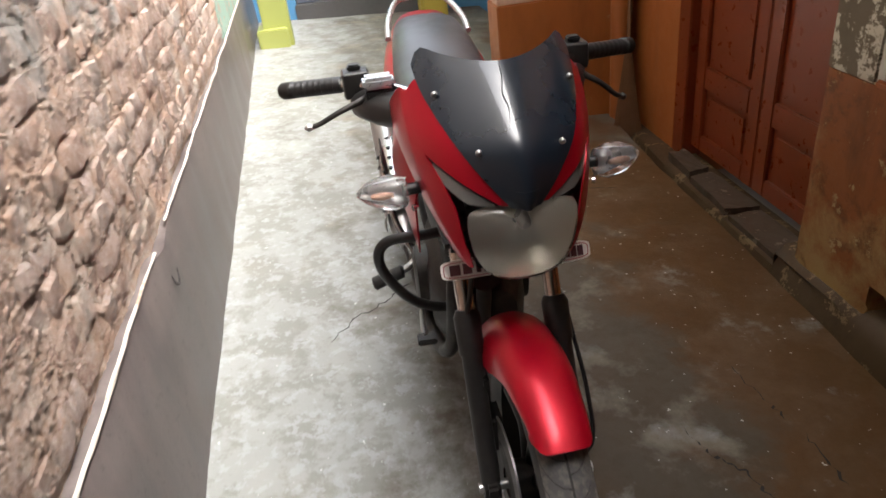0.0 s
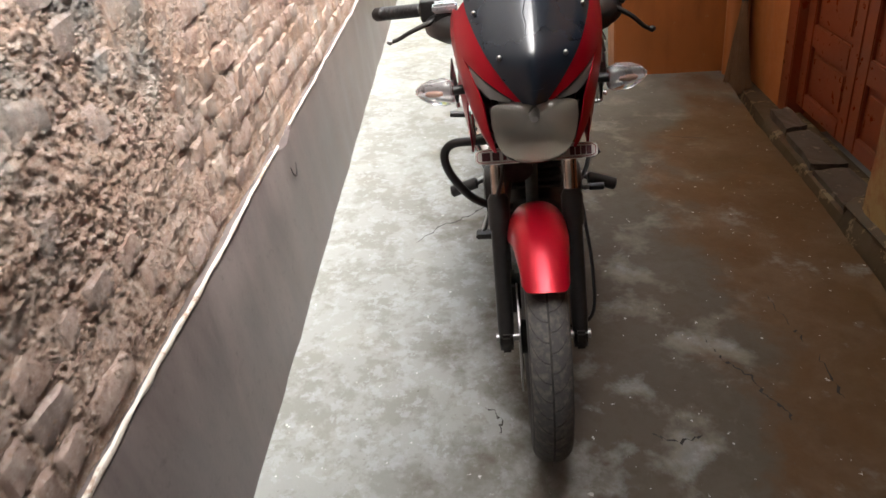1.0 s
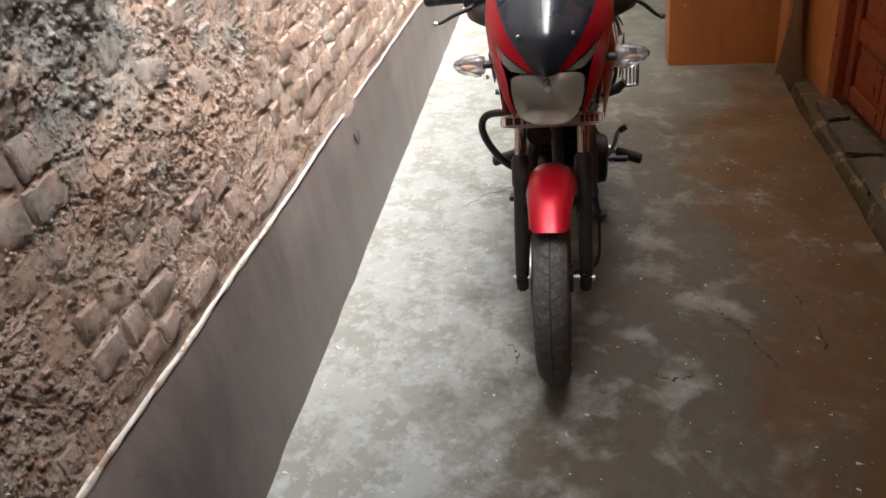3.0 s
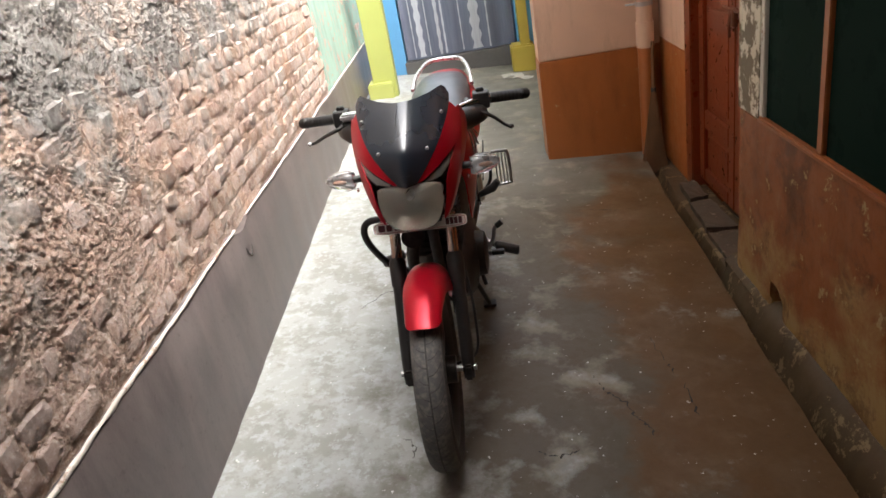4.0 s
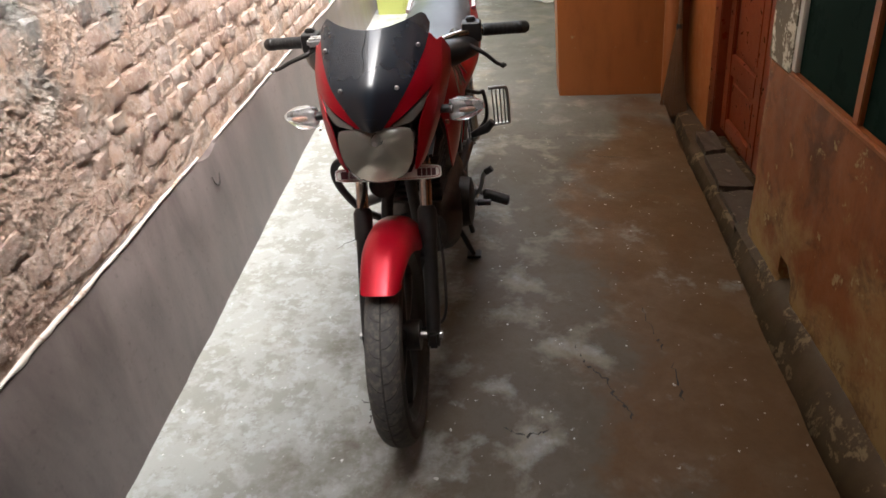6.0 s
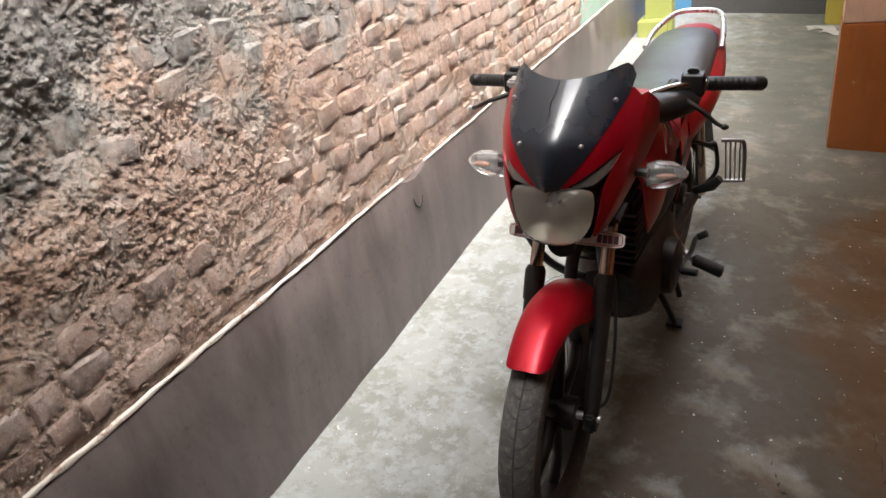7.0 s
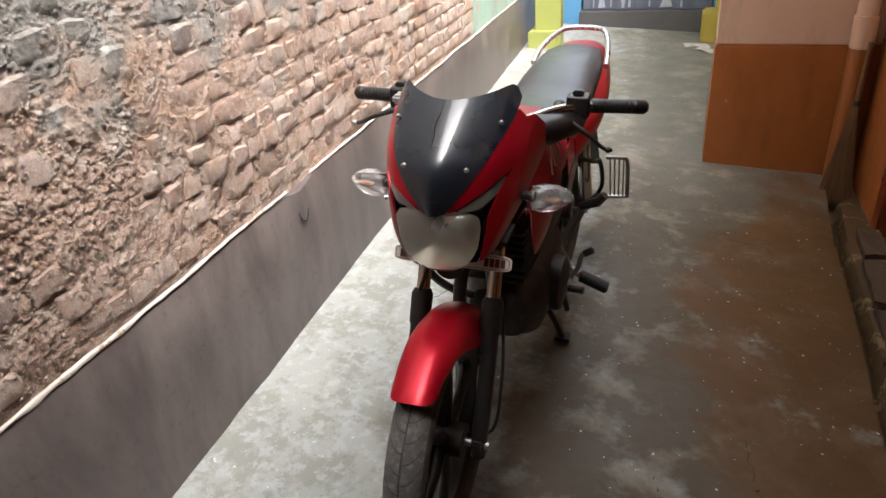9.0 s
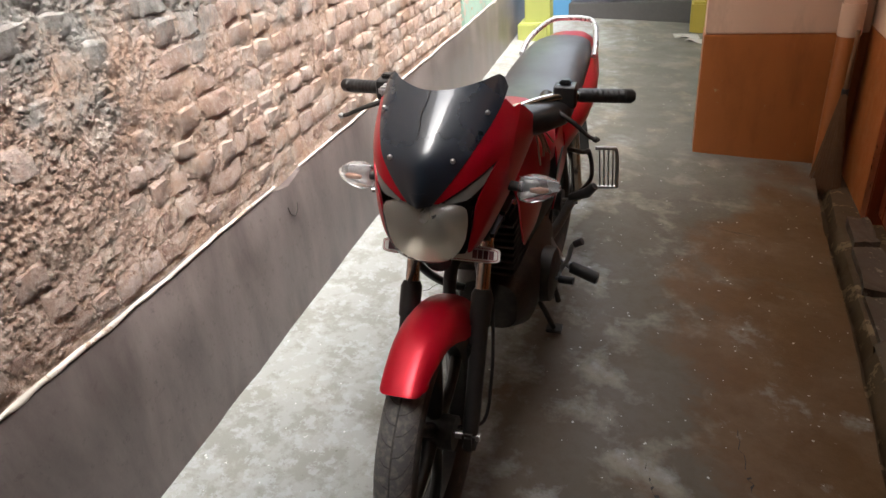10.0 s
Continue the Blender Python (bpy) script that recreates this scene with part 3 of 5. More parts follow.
def window():
    w = thing("window_1", (EAST, 0.0, SILL), "wide window with orange-brown wooden frame and dark green panes", "window", kind="structure")
    part("window_sill", box(-0.006, 0.16, WIN0 - 0.03, WIN1 + 0.04, -0.022, -0.001, 0.006), FRAME, w)
    for y0, y1, m in ((WIN1 + 0.010, WIN1 + 0.043, EDGE), (0.332, 0.366, FRAME), (-0.130, -0.096, FRAME), (-0.50, -0.466, FRAME), (WIN0 - 0.04, WIN0, FRAME)):
        part("window_frame", box(0.002, 0.055, y0, y1, 0.0, 1.285, 0.003), m, w)
    part("window_frame", box(0.002, 0.055, WIN0, WIN1 + 0.009, 1.25, 1.285, 0.004), FRAME, w)
    for y0, y1 in ((0.367, WIN1 + 0.009), (-0.095, 0.331), (-0.465, -0.131), (WIN0 + 0.001, -0.501)):
        part("pane", box(0.016, 0.024, y0, y1, 0.0, 1.249), TINT, w)


window()
plain("wall_room_dark", box(1.80, 1.86, -1.4, 1.3, 0.0, ROOF_Z), GREY, "dim wall inside the room behind the window")


def door():
    d = thing("door_1", (1.445, 0.0, -0.09), "closed red-brown painted double-leaf panelled wooden door", "door", kind="structure")
    H = 2.04
    part("door_jamb", box(-0.052, 0.05, 2.19, 2.298, -0.05, H, 0.005), DOORRED, d)
    part("door_jamb", box(-0.015, 0.05, CORNER + 0.005, CORNER + 0.075, -0.05, H, 0.005), DOORRED, d)
    part("door_lintel", box(-0.05, 0.05, CORNER + 0.075, 2.19, H - 0.06, H, 0.004), DOORRED, d)
    mid = (CORNER + 0.075 + 2.19) / 2
    for y0, y1 in ((CORNER + 0.077, mid - 0.002), (mid + 0.002, 2.188)):
        leaf = part("door_leaf", box(0.012, 0.045, y0, y1, 0.02, H - 0.062, 0.002), DOORRED, d)
        s = 0.085
        for a, b, c, e in ((y0, y0 + s, 0.02, H - 0.062), (y1 - s, y1, 0.02, H - 0.062), (y0 + s, y1 - s, 0.02, 0.10), (y0 + s, y1 - s, 0.335, 0.44), (y0 + s, y1 - s, 1.02, 1.13), (y0 + s, y1 - s, 1.87, H - 0.062)):
            part("rail", box(-0.008, 0.014, a + 0.001, b - 0.001, c, e, 0.005), DOORRED, leaf)
        for c, e in ((0.10, 0.335), (0.44, 1.02), (1.13, 1.87)):
            part("panel", box(0.002, 0.014, y0 + s + 0.03, y1 - s - 0.03, c + 0.03, e - 0.03, 0.005), DOORRED, leaf)
    part("latch", tube([(-0.02, mid - 0.12, 1.02), (-0.02, mid + 0.12, 1.02)], 0.008, 8, curved=False), RUST, d)
    part("latch_staple", box(-0.03, 0.0, mid - 0.03, mid + 0.03, 0.95, 1.03, 0.004), RUST, d)
    part("latch_hook", tube([(-0.02, mid, 1.02), (-0.035, mid + 0.005, 0.97), (-0.03, mid + 0.01, 0.90)], 0.007, 8), RUST, d)


door()


def drain():
    bm = bmesh.new()
    ys = np.linspace(FRONT_Y, 2.82, 190)
    rows = []
    for y in ys:
        j = 0.012 * fract(1.5, y * 6, 0, 5)
        k = 0.014 * fract(6.5, y * 9, 0, 5)
        e = float(np.interp(y, [-0.2, 0.6, 1.07, 2.07, 2.74], [1.11, 1.135, 1.165, 1.198, 1.245]))
        f = 0.035 if 0.58 < y < 1.15 else 0.0
        if y < 1.10:
            prof = ((e - 0.03, -0.17 + f), (e + 0.024, -0.168 + k + f), (e + 0.045 + j, -0.125 + k + f), (e + 0.062 + j, -0.075 + k + f * 0.5), (1.205, -0.035), (1.245, -0.005), (1.33, 0.0))
        else:
            prof = ((e - 0.03, -0.20), (e + 0.024, -0.195 + k), (e + 0.05 + j, -0.19 + k), (e + 0.065 + j, -0.15), (e + 0.075, -0.13), (e + 0.10, -0.125), (1.47, -0.125))
        rows.append([bm.verts.new((x, y, z)) for x, z in prof])
    for a, b in zip(rows, rows[1:]):
        for s in range(len(a) - 1):
            bm.faces.new((a[s], a[s + 1], b[s + 1], b[s]))
    plain("drain", bm, DRAIN, "shallow wet open drain channel at the foot of the house wall", "drain")


drain()


def slab(points, z0, z1, seed):
    rng = random.Random(seed)
    n = 5
    ring = []
    for (a, b), (c, d) in zip(points, points[1:] + points[:1]):
        for k in range(n):
            t = k / n
            ring.append((a + (c - a) * t + rng.uniform(-0.006, 0.006), b + (d - b) * t + rng.uniform(-0.006, 0.006)))
    low = [Vector((x, y, z0)) for x, y in ring]
    high = [Vector((x, y, z1 + rng.uniform(-0.004, 0.004))) for x, y in ring]
    return loft([low, high])


for n, pts in enumerate(([(1.30, 1.93), (1.40, 1.94), (1.40, 2.18), (1.315, 2.17)], [(1.275, 1.55), (1.415, 1.53), (1.41, 1.91), (1.295, 1.90)], [(1.255, 1.08), (1.41, 1.06), (1.42, 1.51), (1.27, 1.52)])):
    ob = part("threshold_slab", slab(pts, -0.16, (-0.085, -0.095, -0.105)[n], n), STONE, smooth=False)
    tagged(ob, "worn uneven stone slab in front of the red-brown door", "threshold", kind="structure")


def pipe():
    p = thing("drain_pipe", (1.292, 2.77, -0.14), "vertical rainwater pipe painted with the wall in the corner", "pipe")
    part("lower_pipe", tube([(0, 0, 0), (0, 0, BAND + 0.14)], 0.050, 20, curved=False), OXIDE, p)
    part("upper_pipe", tube([(0, 0, BAND + 0.14), (0, 0, ROOF_Z + 0.13)], 0.047, 20, curved=False), PINK, p)
    part("socket", tube([(0, 0, 0.75), (0, 0, 0.90)], 0.054, 20, curved=False), PINK, p)
    c = part("clamp", tube([(0, 0, 0.995), (0, 0, 1.02)], 0.052, 20, curved=False), STEEL, p)
    part("clamp_bolt", tube([(-0.05, 0.01, 1.007), (-0.105, 0.03, 1.007)], 0.006, 8, curved=False), STEEL, c)


pipe()


def broom():
    b = thing("broom", (1.315, 2.66, -0.155), "worn straw broom leaning upside in the corner by the door", "broom")
    rng = random.Random(4)
    bm = bmesh.new()
    for k in range(150):
        a, r = rng.uniform(0, 6.28), rng.uniform(0, 1) ** 0.5
        bx, by = 0.085 * r * math.cos(a) - 0.035, 0.045 * r * math.sin(a) - 0.05
        tx, ty = 0.012 * r * math.cos(a) - 0.005, 0.012 * r * math.sin(a) + 0.03
        tube([(bx, by, rng.uniform(0, 0.03)), (bx * 0.55 + tx * 0.45, (by + ty) / 2, 0.22), (tx, ty, 0.50)], 0.0028, 4, bm)
    part("bristles", bm, STRAW, b)
    part("handle", tube([(-0.005, 0.03, 0.47), (0.004, 0.045, 0.80)], [0.013, 0.010], 10, curved=False), STRAW, b)
    part("binding", tube([(-0.005, 0.03, 0.46), (-0.004, 0.033, 0.52)], 0.0165, 12, curved=False), GREASE, b)


broom()


def far_end():
    """Painted columns, a curtained doorway and a low sill at the end of the alley."""
    plain("wall_north_left", box(-1.2, -0.545, 6.25, BACK_Y + 0.1, -0.2, ROOF_Z), BLUE, "sky blue painted wall at the end of the alley")
    plain("wall_north_right", box(0.71, 1.7, 6.25, BACK_Y + 0.1, -0.2, ROOF_Z), BLUE, "blue painted wall beside the doorway")
    # dark sheet in place of a room: its colour stands for the gloom
    plain("wall_north_behind", box(-0.62, 0.75, 6.55, 6.65, -0.2, ROOF_Z), DARKSILL, "dark panel standing in for the unlit interior behind the curtain")
    plain("door_sill", box(-0.56, 0.72, 6.22, 6.50, -0.1, 0.168, 0.008), DARKSILL, "dark cement sill below the curtain", "sill")
    for x0, x1, y, base, paint in ((-0.80, -0.575, 5.28, (0.10, 0.10), YELLOW), (0.72, 0.82, 5.95, (0.13, 0.26), GOLD)):
        c = thing("column", ((x0 + x1) / 2, y, 0), ("lime-yellow" if paint is YELLOW else "golden yellow") + " painted masonry column with a stepped base", "column", kind="structure")
        h = (x1 - x0) / 2
        part("shaft", box(-h, h, -0.09, 0.09, -0.06, ROOF_Z, 0.008), paint, c)
        if base[1] < 0.2:
            part("base", box(-h - 0.055, h - 0.03, -0.15, 0.12, 0.0, 0.20, 0.012), paint, c)
        else:
            part("base", box(-h - 0.11, h + 0.04, -0.12, 0.14, -0.08, 0.22, 0.02), paint, c)

    cur = thing("curtain", (0.075, 6.28, 0.175), "dark striped cloth curtain hanging in the doorway", "curtain")

    def fold(x):
        return 0.018 * math.sin(x * 31) + 0.012 * math.sin(x * 13 + 1)

    part("cloth", sheet(lambda u, v: Vector((-0.60 + 1.22 * u, fold(-0.60 + 1.22 * u), 2.2 * v)), 90, 4, 0.003), CURTAIN, cur)
    for x, w in ((-0.50, 0.006), (-0.42, 0.030), (-0.33, 0.006), (-0.21, 0.016), (-0.15, 0.010), (0.04, 0.006), (0.20, 0.048), (0.34, 0.008)):
        def strip(u, v, x=x, w=w):
            q = x + (u - 0.5) * 2 * w * (1 + 0.25 * math.sin(v * 90 + x * 40))
            return Vector((q, fold(q) - 0.006, 0.02 + 2.15 * v))
        part("stripe", sheet(strip, 5, 60, 0.002), STRIPE, cur, "pale woven stripe")


far_end()


def litter():
    for x, y, a, w, d in ((0.58, 5.66, 10, 0.11, 0.075), (0.68, 5.48, -20, 0.10, 0.05)):
        bm = sheet(lambda u, v: Vector(((u - 0.5) * 2 * w, (v - 0.5) * 2 * d, 0.012 + 0.010 * math.sin(u * 7 + x * 9) * math.cos(v * 5))), 12, 8, 0.004)
        ob = part("crumpled_paper", bm, PAPER, smooth=True)
        ob.matrix_world = pose(x, y, floor_z(x, y) - 0.004, 0, 4, a)
        tagged(ob, "dirty crumpled paper lying on the floor by the column", "litter")


litter()

# roof slab over the house side, open strip of sky over the brick wall, and what closes the place
plain("ceiling", box(ROOF_X, 3.2, FRONT_Y, 2.08, ROOF_Z, ROOF_Z + 0.15, 0.01), GREY, "cement roof slab over the alley", "ceiling")
# unseen slab added to shade the door; the gap beside it lights the wall stub
plain("ceiling_shade_corner", box(1.12, 3.2, 2.083, 2.827, ROOF_Z, ROOF_Z + 0.15, 0.01), GREY, "unseen cement slab added to shade the door corner", "ceiling")
# unseen slab, added to darken the near end of wall and skirt
plain("ceiling_shade_near", box(-1.1, ROOF_X - 0.003, FRONT_Y, -1.15, ROOF_Z + 0.02, ROOF_Z + 0.17, 0.01), GREY, "unseen cement slab added to shade the near wall and skirt", "ceiling")
plain("ceiling_room", box(0.60, 3.2, 2.83, BACK_Y + 0.1, ROOF_Z, ROOF_Z + 0.15, 0.01), GREY, "cement roof slab over the projecting room", "ceiling")
plain("wall_south", box(-1.2, 3.2, FRONT_Y - 0.2, FRONT_Y, -0.2, ROOF_Z), GREY, "plastered wall closing the alley", "wall")
plain("wall_far_east", box(3.0, 3.2, FRONT_Y, BACK_Y, -0.2, ROOF_Z), GREY, "outer wall of the house", "wall")


# ---- motorcycle ----
LEAN_B, YAW_B = 1.5, -3.0
bike = thing("motorcycle", pose(0.0, 0.06, 0.0, 0, LEAN_B, 0), "red motorcycle with smoked windscreen parked on its stand on the concrete", "motorcycle")
BODY = pose(0, 0.3, 0, 0, 0, YAW_B) @ pose(0, -0.3, 0)


def bpart(name, bm, mat, parent=None, label="", body=False, **kw):
    if body:
        bmesh.ops.transform(bm, matrix=BODY, verts=bm.verts[:])
    return part(name, bm, mat, parent or bike, label, **kw)


AX = (0.0, 0.0, 0.297)


def tyre_profile(R, w, inner):
    half = []
    for k in range(9):
        a = math.pi / 2 * k / 8
        half.append((w * math.sin(a), R - 0.034 * (1 - math.cos(a)) ** 1.0))
    side = [(w * 1.0, R - 0.05), (w * 0.86, inner + 0.01), (w * 0.70, inner)]
    right = half + side
    return [(-o, r) for o, r in right[::-1]] + right[1:]


def wheel(centre, R, w, body, disc):
    cx, cy, cz = centre
    ty = bpart("tyre", lathe(tyre_profile(R, w, 0.225), centre, 72), RUBBER, label="dusty black tyre", body=body)
    bm = bmesh.new()
    n = 44
    for k in range(n):
        a0 = 2 * math.pi * k / n
        for s in (-1, 1):
            pts = []
            for u in range(5):
                phi = 0.05 + u * 0.28
                lead = 0.035 + u * u * 0.007
                o = s * w * math.sin(phi) * 1.0
                r = R - 0.034 * (1 - math.cos(phi)) + 0.0020
                for width in (0.0, 0.132):
                    a = a0 - lead * 1.6 + width + (0.071 if s > 0 else 0)
                    pts.append(Vector((cx + o, cy + r * math.cos(a), cz + r * math.sin(a))))
            vs = [bm.verts.new(q) for q in pts]
            base = [bm.verts.new(Vector((cx, cy, cz)) + (q - Vector((cx, cy, cz))) * 0.975) for q in pts]
            for u in range(4):
                i = 2 * u
                bm.faces.new((vs[i], vs[i + 1], vs[i + 3], vs[i + 2]))
                bm.faces.new((vs[i], vs[i + 2], base[i + 2], base[i]))
                bm.faces.new((vs[i + 1], base[i + 1], base[i + 3], vs[i + 3]))
            bm.faces.new((vs[0], base[0], base[1], vs[1]))
            bm.faces.new((vs[8], vs[9], base[9], base[8]))
    if body:
        bmesh.ops.transform(bm, matrix=BODY, verts=bm.verts[:])
    part("tread", bm, TREAD, ty, "worn slanted tread blocks", angle=30)
    rim = bpart("rim", lathe([(-0.036, 0.232), (-0.030, 0.218), (-0.018, 0.206), (0.018, 0.206), (0.030, 0.218), (0.036, 0.232), (0.028, 0.228), (0.0, 0.216), (-0.028, 0.228)], centre, 64), BLACK, label="black alloy rim", body=body)
    for k in range(6):
        a = 2 * math.pi * (k + 0.3) / 6
        p = lambda r, o: (cx + o, cy + r * math.cos(a), cz + r * math.sin(a))
        bm = tube([p(0.03, 0.0), p(0.12, 0.008), p(0.212, 0.0)], [0.020, 0.013, 0.016], 10, flat=1.0)
        if body:
            bmesh.ops.transform(bm, matrix=BODY, verts=bm.verts[:])
        part("spoke", bm, BLACK, rim)
    bpart("hub", tube([(cx - 0.055, cy, cz), (cx + 0.055, cy, cz)], 0.042, 20, curved=False), GREASE, body=body)
    bpart("axle", tube([(cx - 0.115, cy, cz), (cx + 0.115, cy, cz)], 0.010, 12, curved=False), STEEL, body=body)
    if disc:
        d = bpart("brake_disc", lathe([(-0.060, 0.132), (-0.060, 0.085), (-0.056, 0.085), (-0.056, 0.132)], centre, 48), STEEL, label="thin steel brake disc")
        part("disc_carrier", lathe([(-0.059, 0.09), (-0.059, 0.03), (-0.054, 0.03), (-0.054, 0.09)], centre, 32), BLACK, d)


wheel(AX, 0.297, 0.045, False, True)
wheel((0.0, 1.32, 0.30), 0.30, 0.052, True, False)


def fork_point(z, x):
    return (x, (z - 0.297) * 0.505, z)


for s in (-1, 1):
    bpart("fork_slider", tube([fork_point(0.270, s * 0.090), fork_point(0.33, s * 0.090), fork_point(0.42, s * 0.090), fork_point(0.585, s * 0.088)], [0.017, 0.0205, 0.0205, 0.022], 16), BLACK, label="black fork slider")
    bpart("fork_boot", tube([fork_point(0.535, s * 0.088), fork_point(0.60, s * 0.088), fork_point(0.612, s * 0.088)], [0.0255, 0.0265, 0.020], 16, curved=False), BLACK)
    bpart("fork_tube", tube([fork_point(0.60, s * 0.087), fork_point(0.86, s * 0.087)], 0.0165, 16, curved=False), COPPERY, label="shiny fork tube")
    bpart("axle_lug", box(s * 0.09 - 0.016, s * 0.09 + 0.016, -0.024, 0.026, 0.262, 0.316, 0.007), GREASE)
bpart("triple_clamp", box(-0.115, 0.115, 0.16, 0.27, 0.735, 0.765, 0.01), GREASE)
bpart("upper_clamp", box(-0.11, 0.11, 0.25, 0.34, 0.925, 0.95, 0.01), BLACK)
bpart("brake_caliper", box(-0.082, -0.048, 0.055, 0.125, 0.32, 0.42, 0.012), GREASE)
bpart("brake_hose", tube([(-0.075, 0.10, 0.42), (-0.105, 0.12, 0.55), (-0.07, 0.17, 0.70), (-0.10, 0.25, 0.9)], 0.005, 8), BLACK)
bpart("speedometer_cable", tube([(0.055, 0.02, 0.30), (0.12, 0.02, 0.335), (0.128, 0.07, 0.43), (0.118, 0.13, 0.53), (0.105, 0.16, 0.60), (0.06, 0.2, 0.72)], 0.0045, 8), BLACK)
bpart("horn", tube([(-0.035, 0.20, 0.655), (-0.035, 0.235, 0.655)], 0.036, 18, curved=False), GREASE)


def fender():
    R0 = 0.313

    def f(u, v):
        ang = radians(-35.5 + 110 * u + 9 * (1 - u) ** 8 * abs(2 * v - 1) ** 5)
        wide = float(np.interp(u, [0, 0.08, 0.35, 0.55, 0.8, 1], [0.046, 0.050, 0.064, 0.070, 0.062, 0.05]))
        drop = float(np.interp(u, [0, 0.25, 0.45, 0.6, 1], [0.020, 0.045, 0.085, 0.085, 0.03]))
        q = (v - 0.5) * 2
        x = wide * math.sin(q * math.pi / 2 * 0.98)
        r = R0 + 0.013 - drop * (1 - math.cos(q * math.pi / 2)) ** 1.25
        return Vector((x, AX[1] + r * math.sin(ang), AX[2] + r * math.cos(ang)))

    bpart("front_fender", sheet(f, 44, 20, -0.003), RED, label="glossy red front mudguard", angle=60)
    for s in (-1, 1):
        bpart("fender_bracket", box(s * 0.074 - 0.008, s * 0.074 + 0.008, 0.075, 0.15, 0.44, 0.50, 0.004), BLACK)


fender()


def ease(x, xs, ys):
    """A smooth curve through the given stations."""
    if x <= xs[0] or x >= xs[-1]:
        return ys[0] if x <= xs[0] else ys[-1]
    k = max(i for i in range(len(xs) - 1) if xs[i] <= x)
    slope = [(ys[min(i + 1, len(ys) - 1)] - ys[max(i - 1, 0)]) / (xs[min(i + 1, len(xs) - 1)] - xs[max(i - 1, 0)]) for i in (k, k + 1)]
    h = xs[k + 1] - xs[k]
    t = (x - xs[k]) / h
    return (2 * t ** 3 - 3 * t * t + 1) * ys[k] + (t ** 3 - 2 * t * t + t) * h * slope[0] + (3 * t * t - 2 * t ** 3) * ys[k + 1] + (t ** 3 - t * t) * h * slope[1]


# fairing: one shared surface from which the panels are taken
def face_y(x, z):
    y = ease(z, [0.74, 0.80, 0.86, 0.893, 0.93, 0.977, 1.02, 1.065, 1.10], [0.050, 0.032, 0.026, 0.026, 0.030, 0.045, 0.085, 0.140, 0.19])
    return y + 3.3 * x * x + 14 * max(0.0, abs(x) - 0.09) ** 2


def half_width(z):
    return ease(z, [0.745, 0.77, 0.80, 0.85, 0.90, 0.95, 1.0, 1.05], [0.075, 0.092, 0.108, 0.130, 0.146, 0.156, 0.160, 0.158])


def screen_half(z):
    return ease(z, [0.888, 0.90, 0.93, 0.977, 1.03, 1.06, 1.10], [0.024, 0.034, 0.058, 0.092, 0.124, 0.134, 0.136])


def front(x, z, lift=0.0):
    return Vector((x, face_y(x, z) - lift, z))


def windscreen():
    def lift(q):
        return 0.009 + 0.004 * (1 - q * q) + 0.011 * math.exp(-(q / 0.40) ** 2)

    def f(u, v):
        q = (u - 0.5) * 2
        top = 1.086 + 0.022 * abs(q) ** 2.2 - 0.034 * (max(0.0, abs(q) - 0.80) / 0.20) ** 2.2
        z = 0.888 + (top - 0.888) * v
        return front(q * screen_half(z), z, lift(q))

    w = bpart("windscreen", sheet(f, 28, 26, 0.003), SCREEN, label="glossy smoked black windscreen", angle=60)
    for s in (-1, 1):
        for x, z in ((0.066, 0.978), (0.112, 1.045)):
            p = front(s * x, z, 0.016)
            part("screw", tube([p, p + Vector((0, -0.004, 0.001)), p + Vector((0, -0.0065, 0.001))], [0.0055, 0.005, 0.0026], 12, curved=False), STEEL, w)
    fine_crack = [front(x, z, 0.009 + 0.0155 + 0.0022) for x, z in ((-0.006, 1.086), (-0.008, 1.066), (-0.013, 1.05), (-0.009, 1.033), (-0.012, 1.018))]
    part("crack", tube(fine_crack, [0.0004, 0.0009, 0.0007, 0.0003], 5), BLACK, w)
    # a dark inset near the tip

    def inset(u, v):
        x, z = (u - 0.5) * 0.036 * (0.6 + 0.4 * v), 0.900 + 0.020 * v
        return front(x, z, lift(x / screen_half(z)) + 0.0016)

    part("badge", sheet(inset, 10, 6, 0.001), SCREEN, w)


windscreen()


def brow(z):
    return float(np.interp(z, [0.890, 0.91, 0.935, 0.957, 0.97], [0.036, 0.068, 0.106, 0.143, 0.5]))


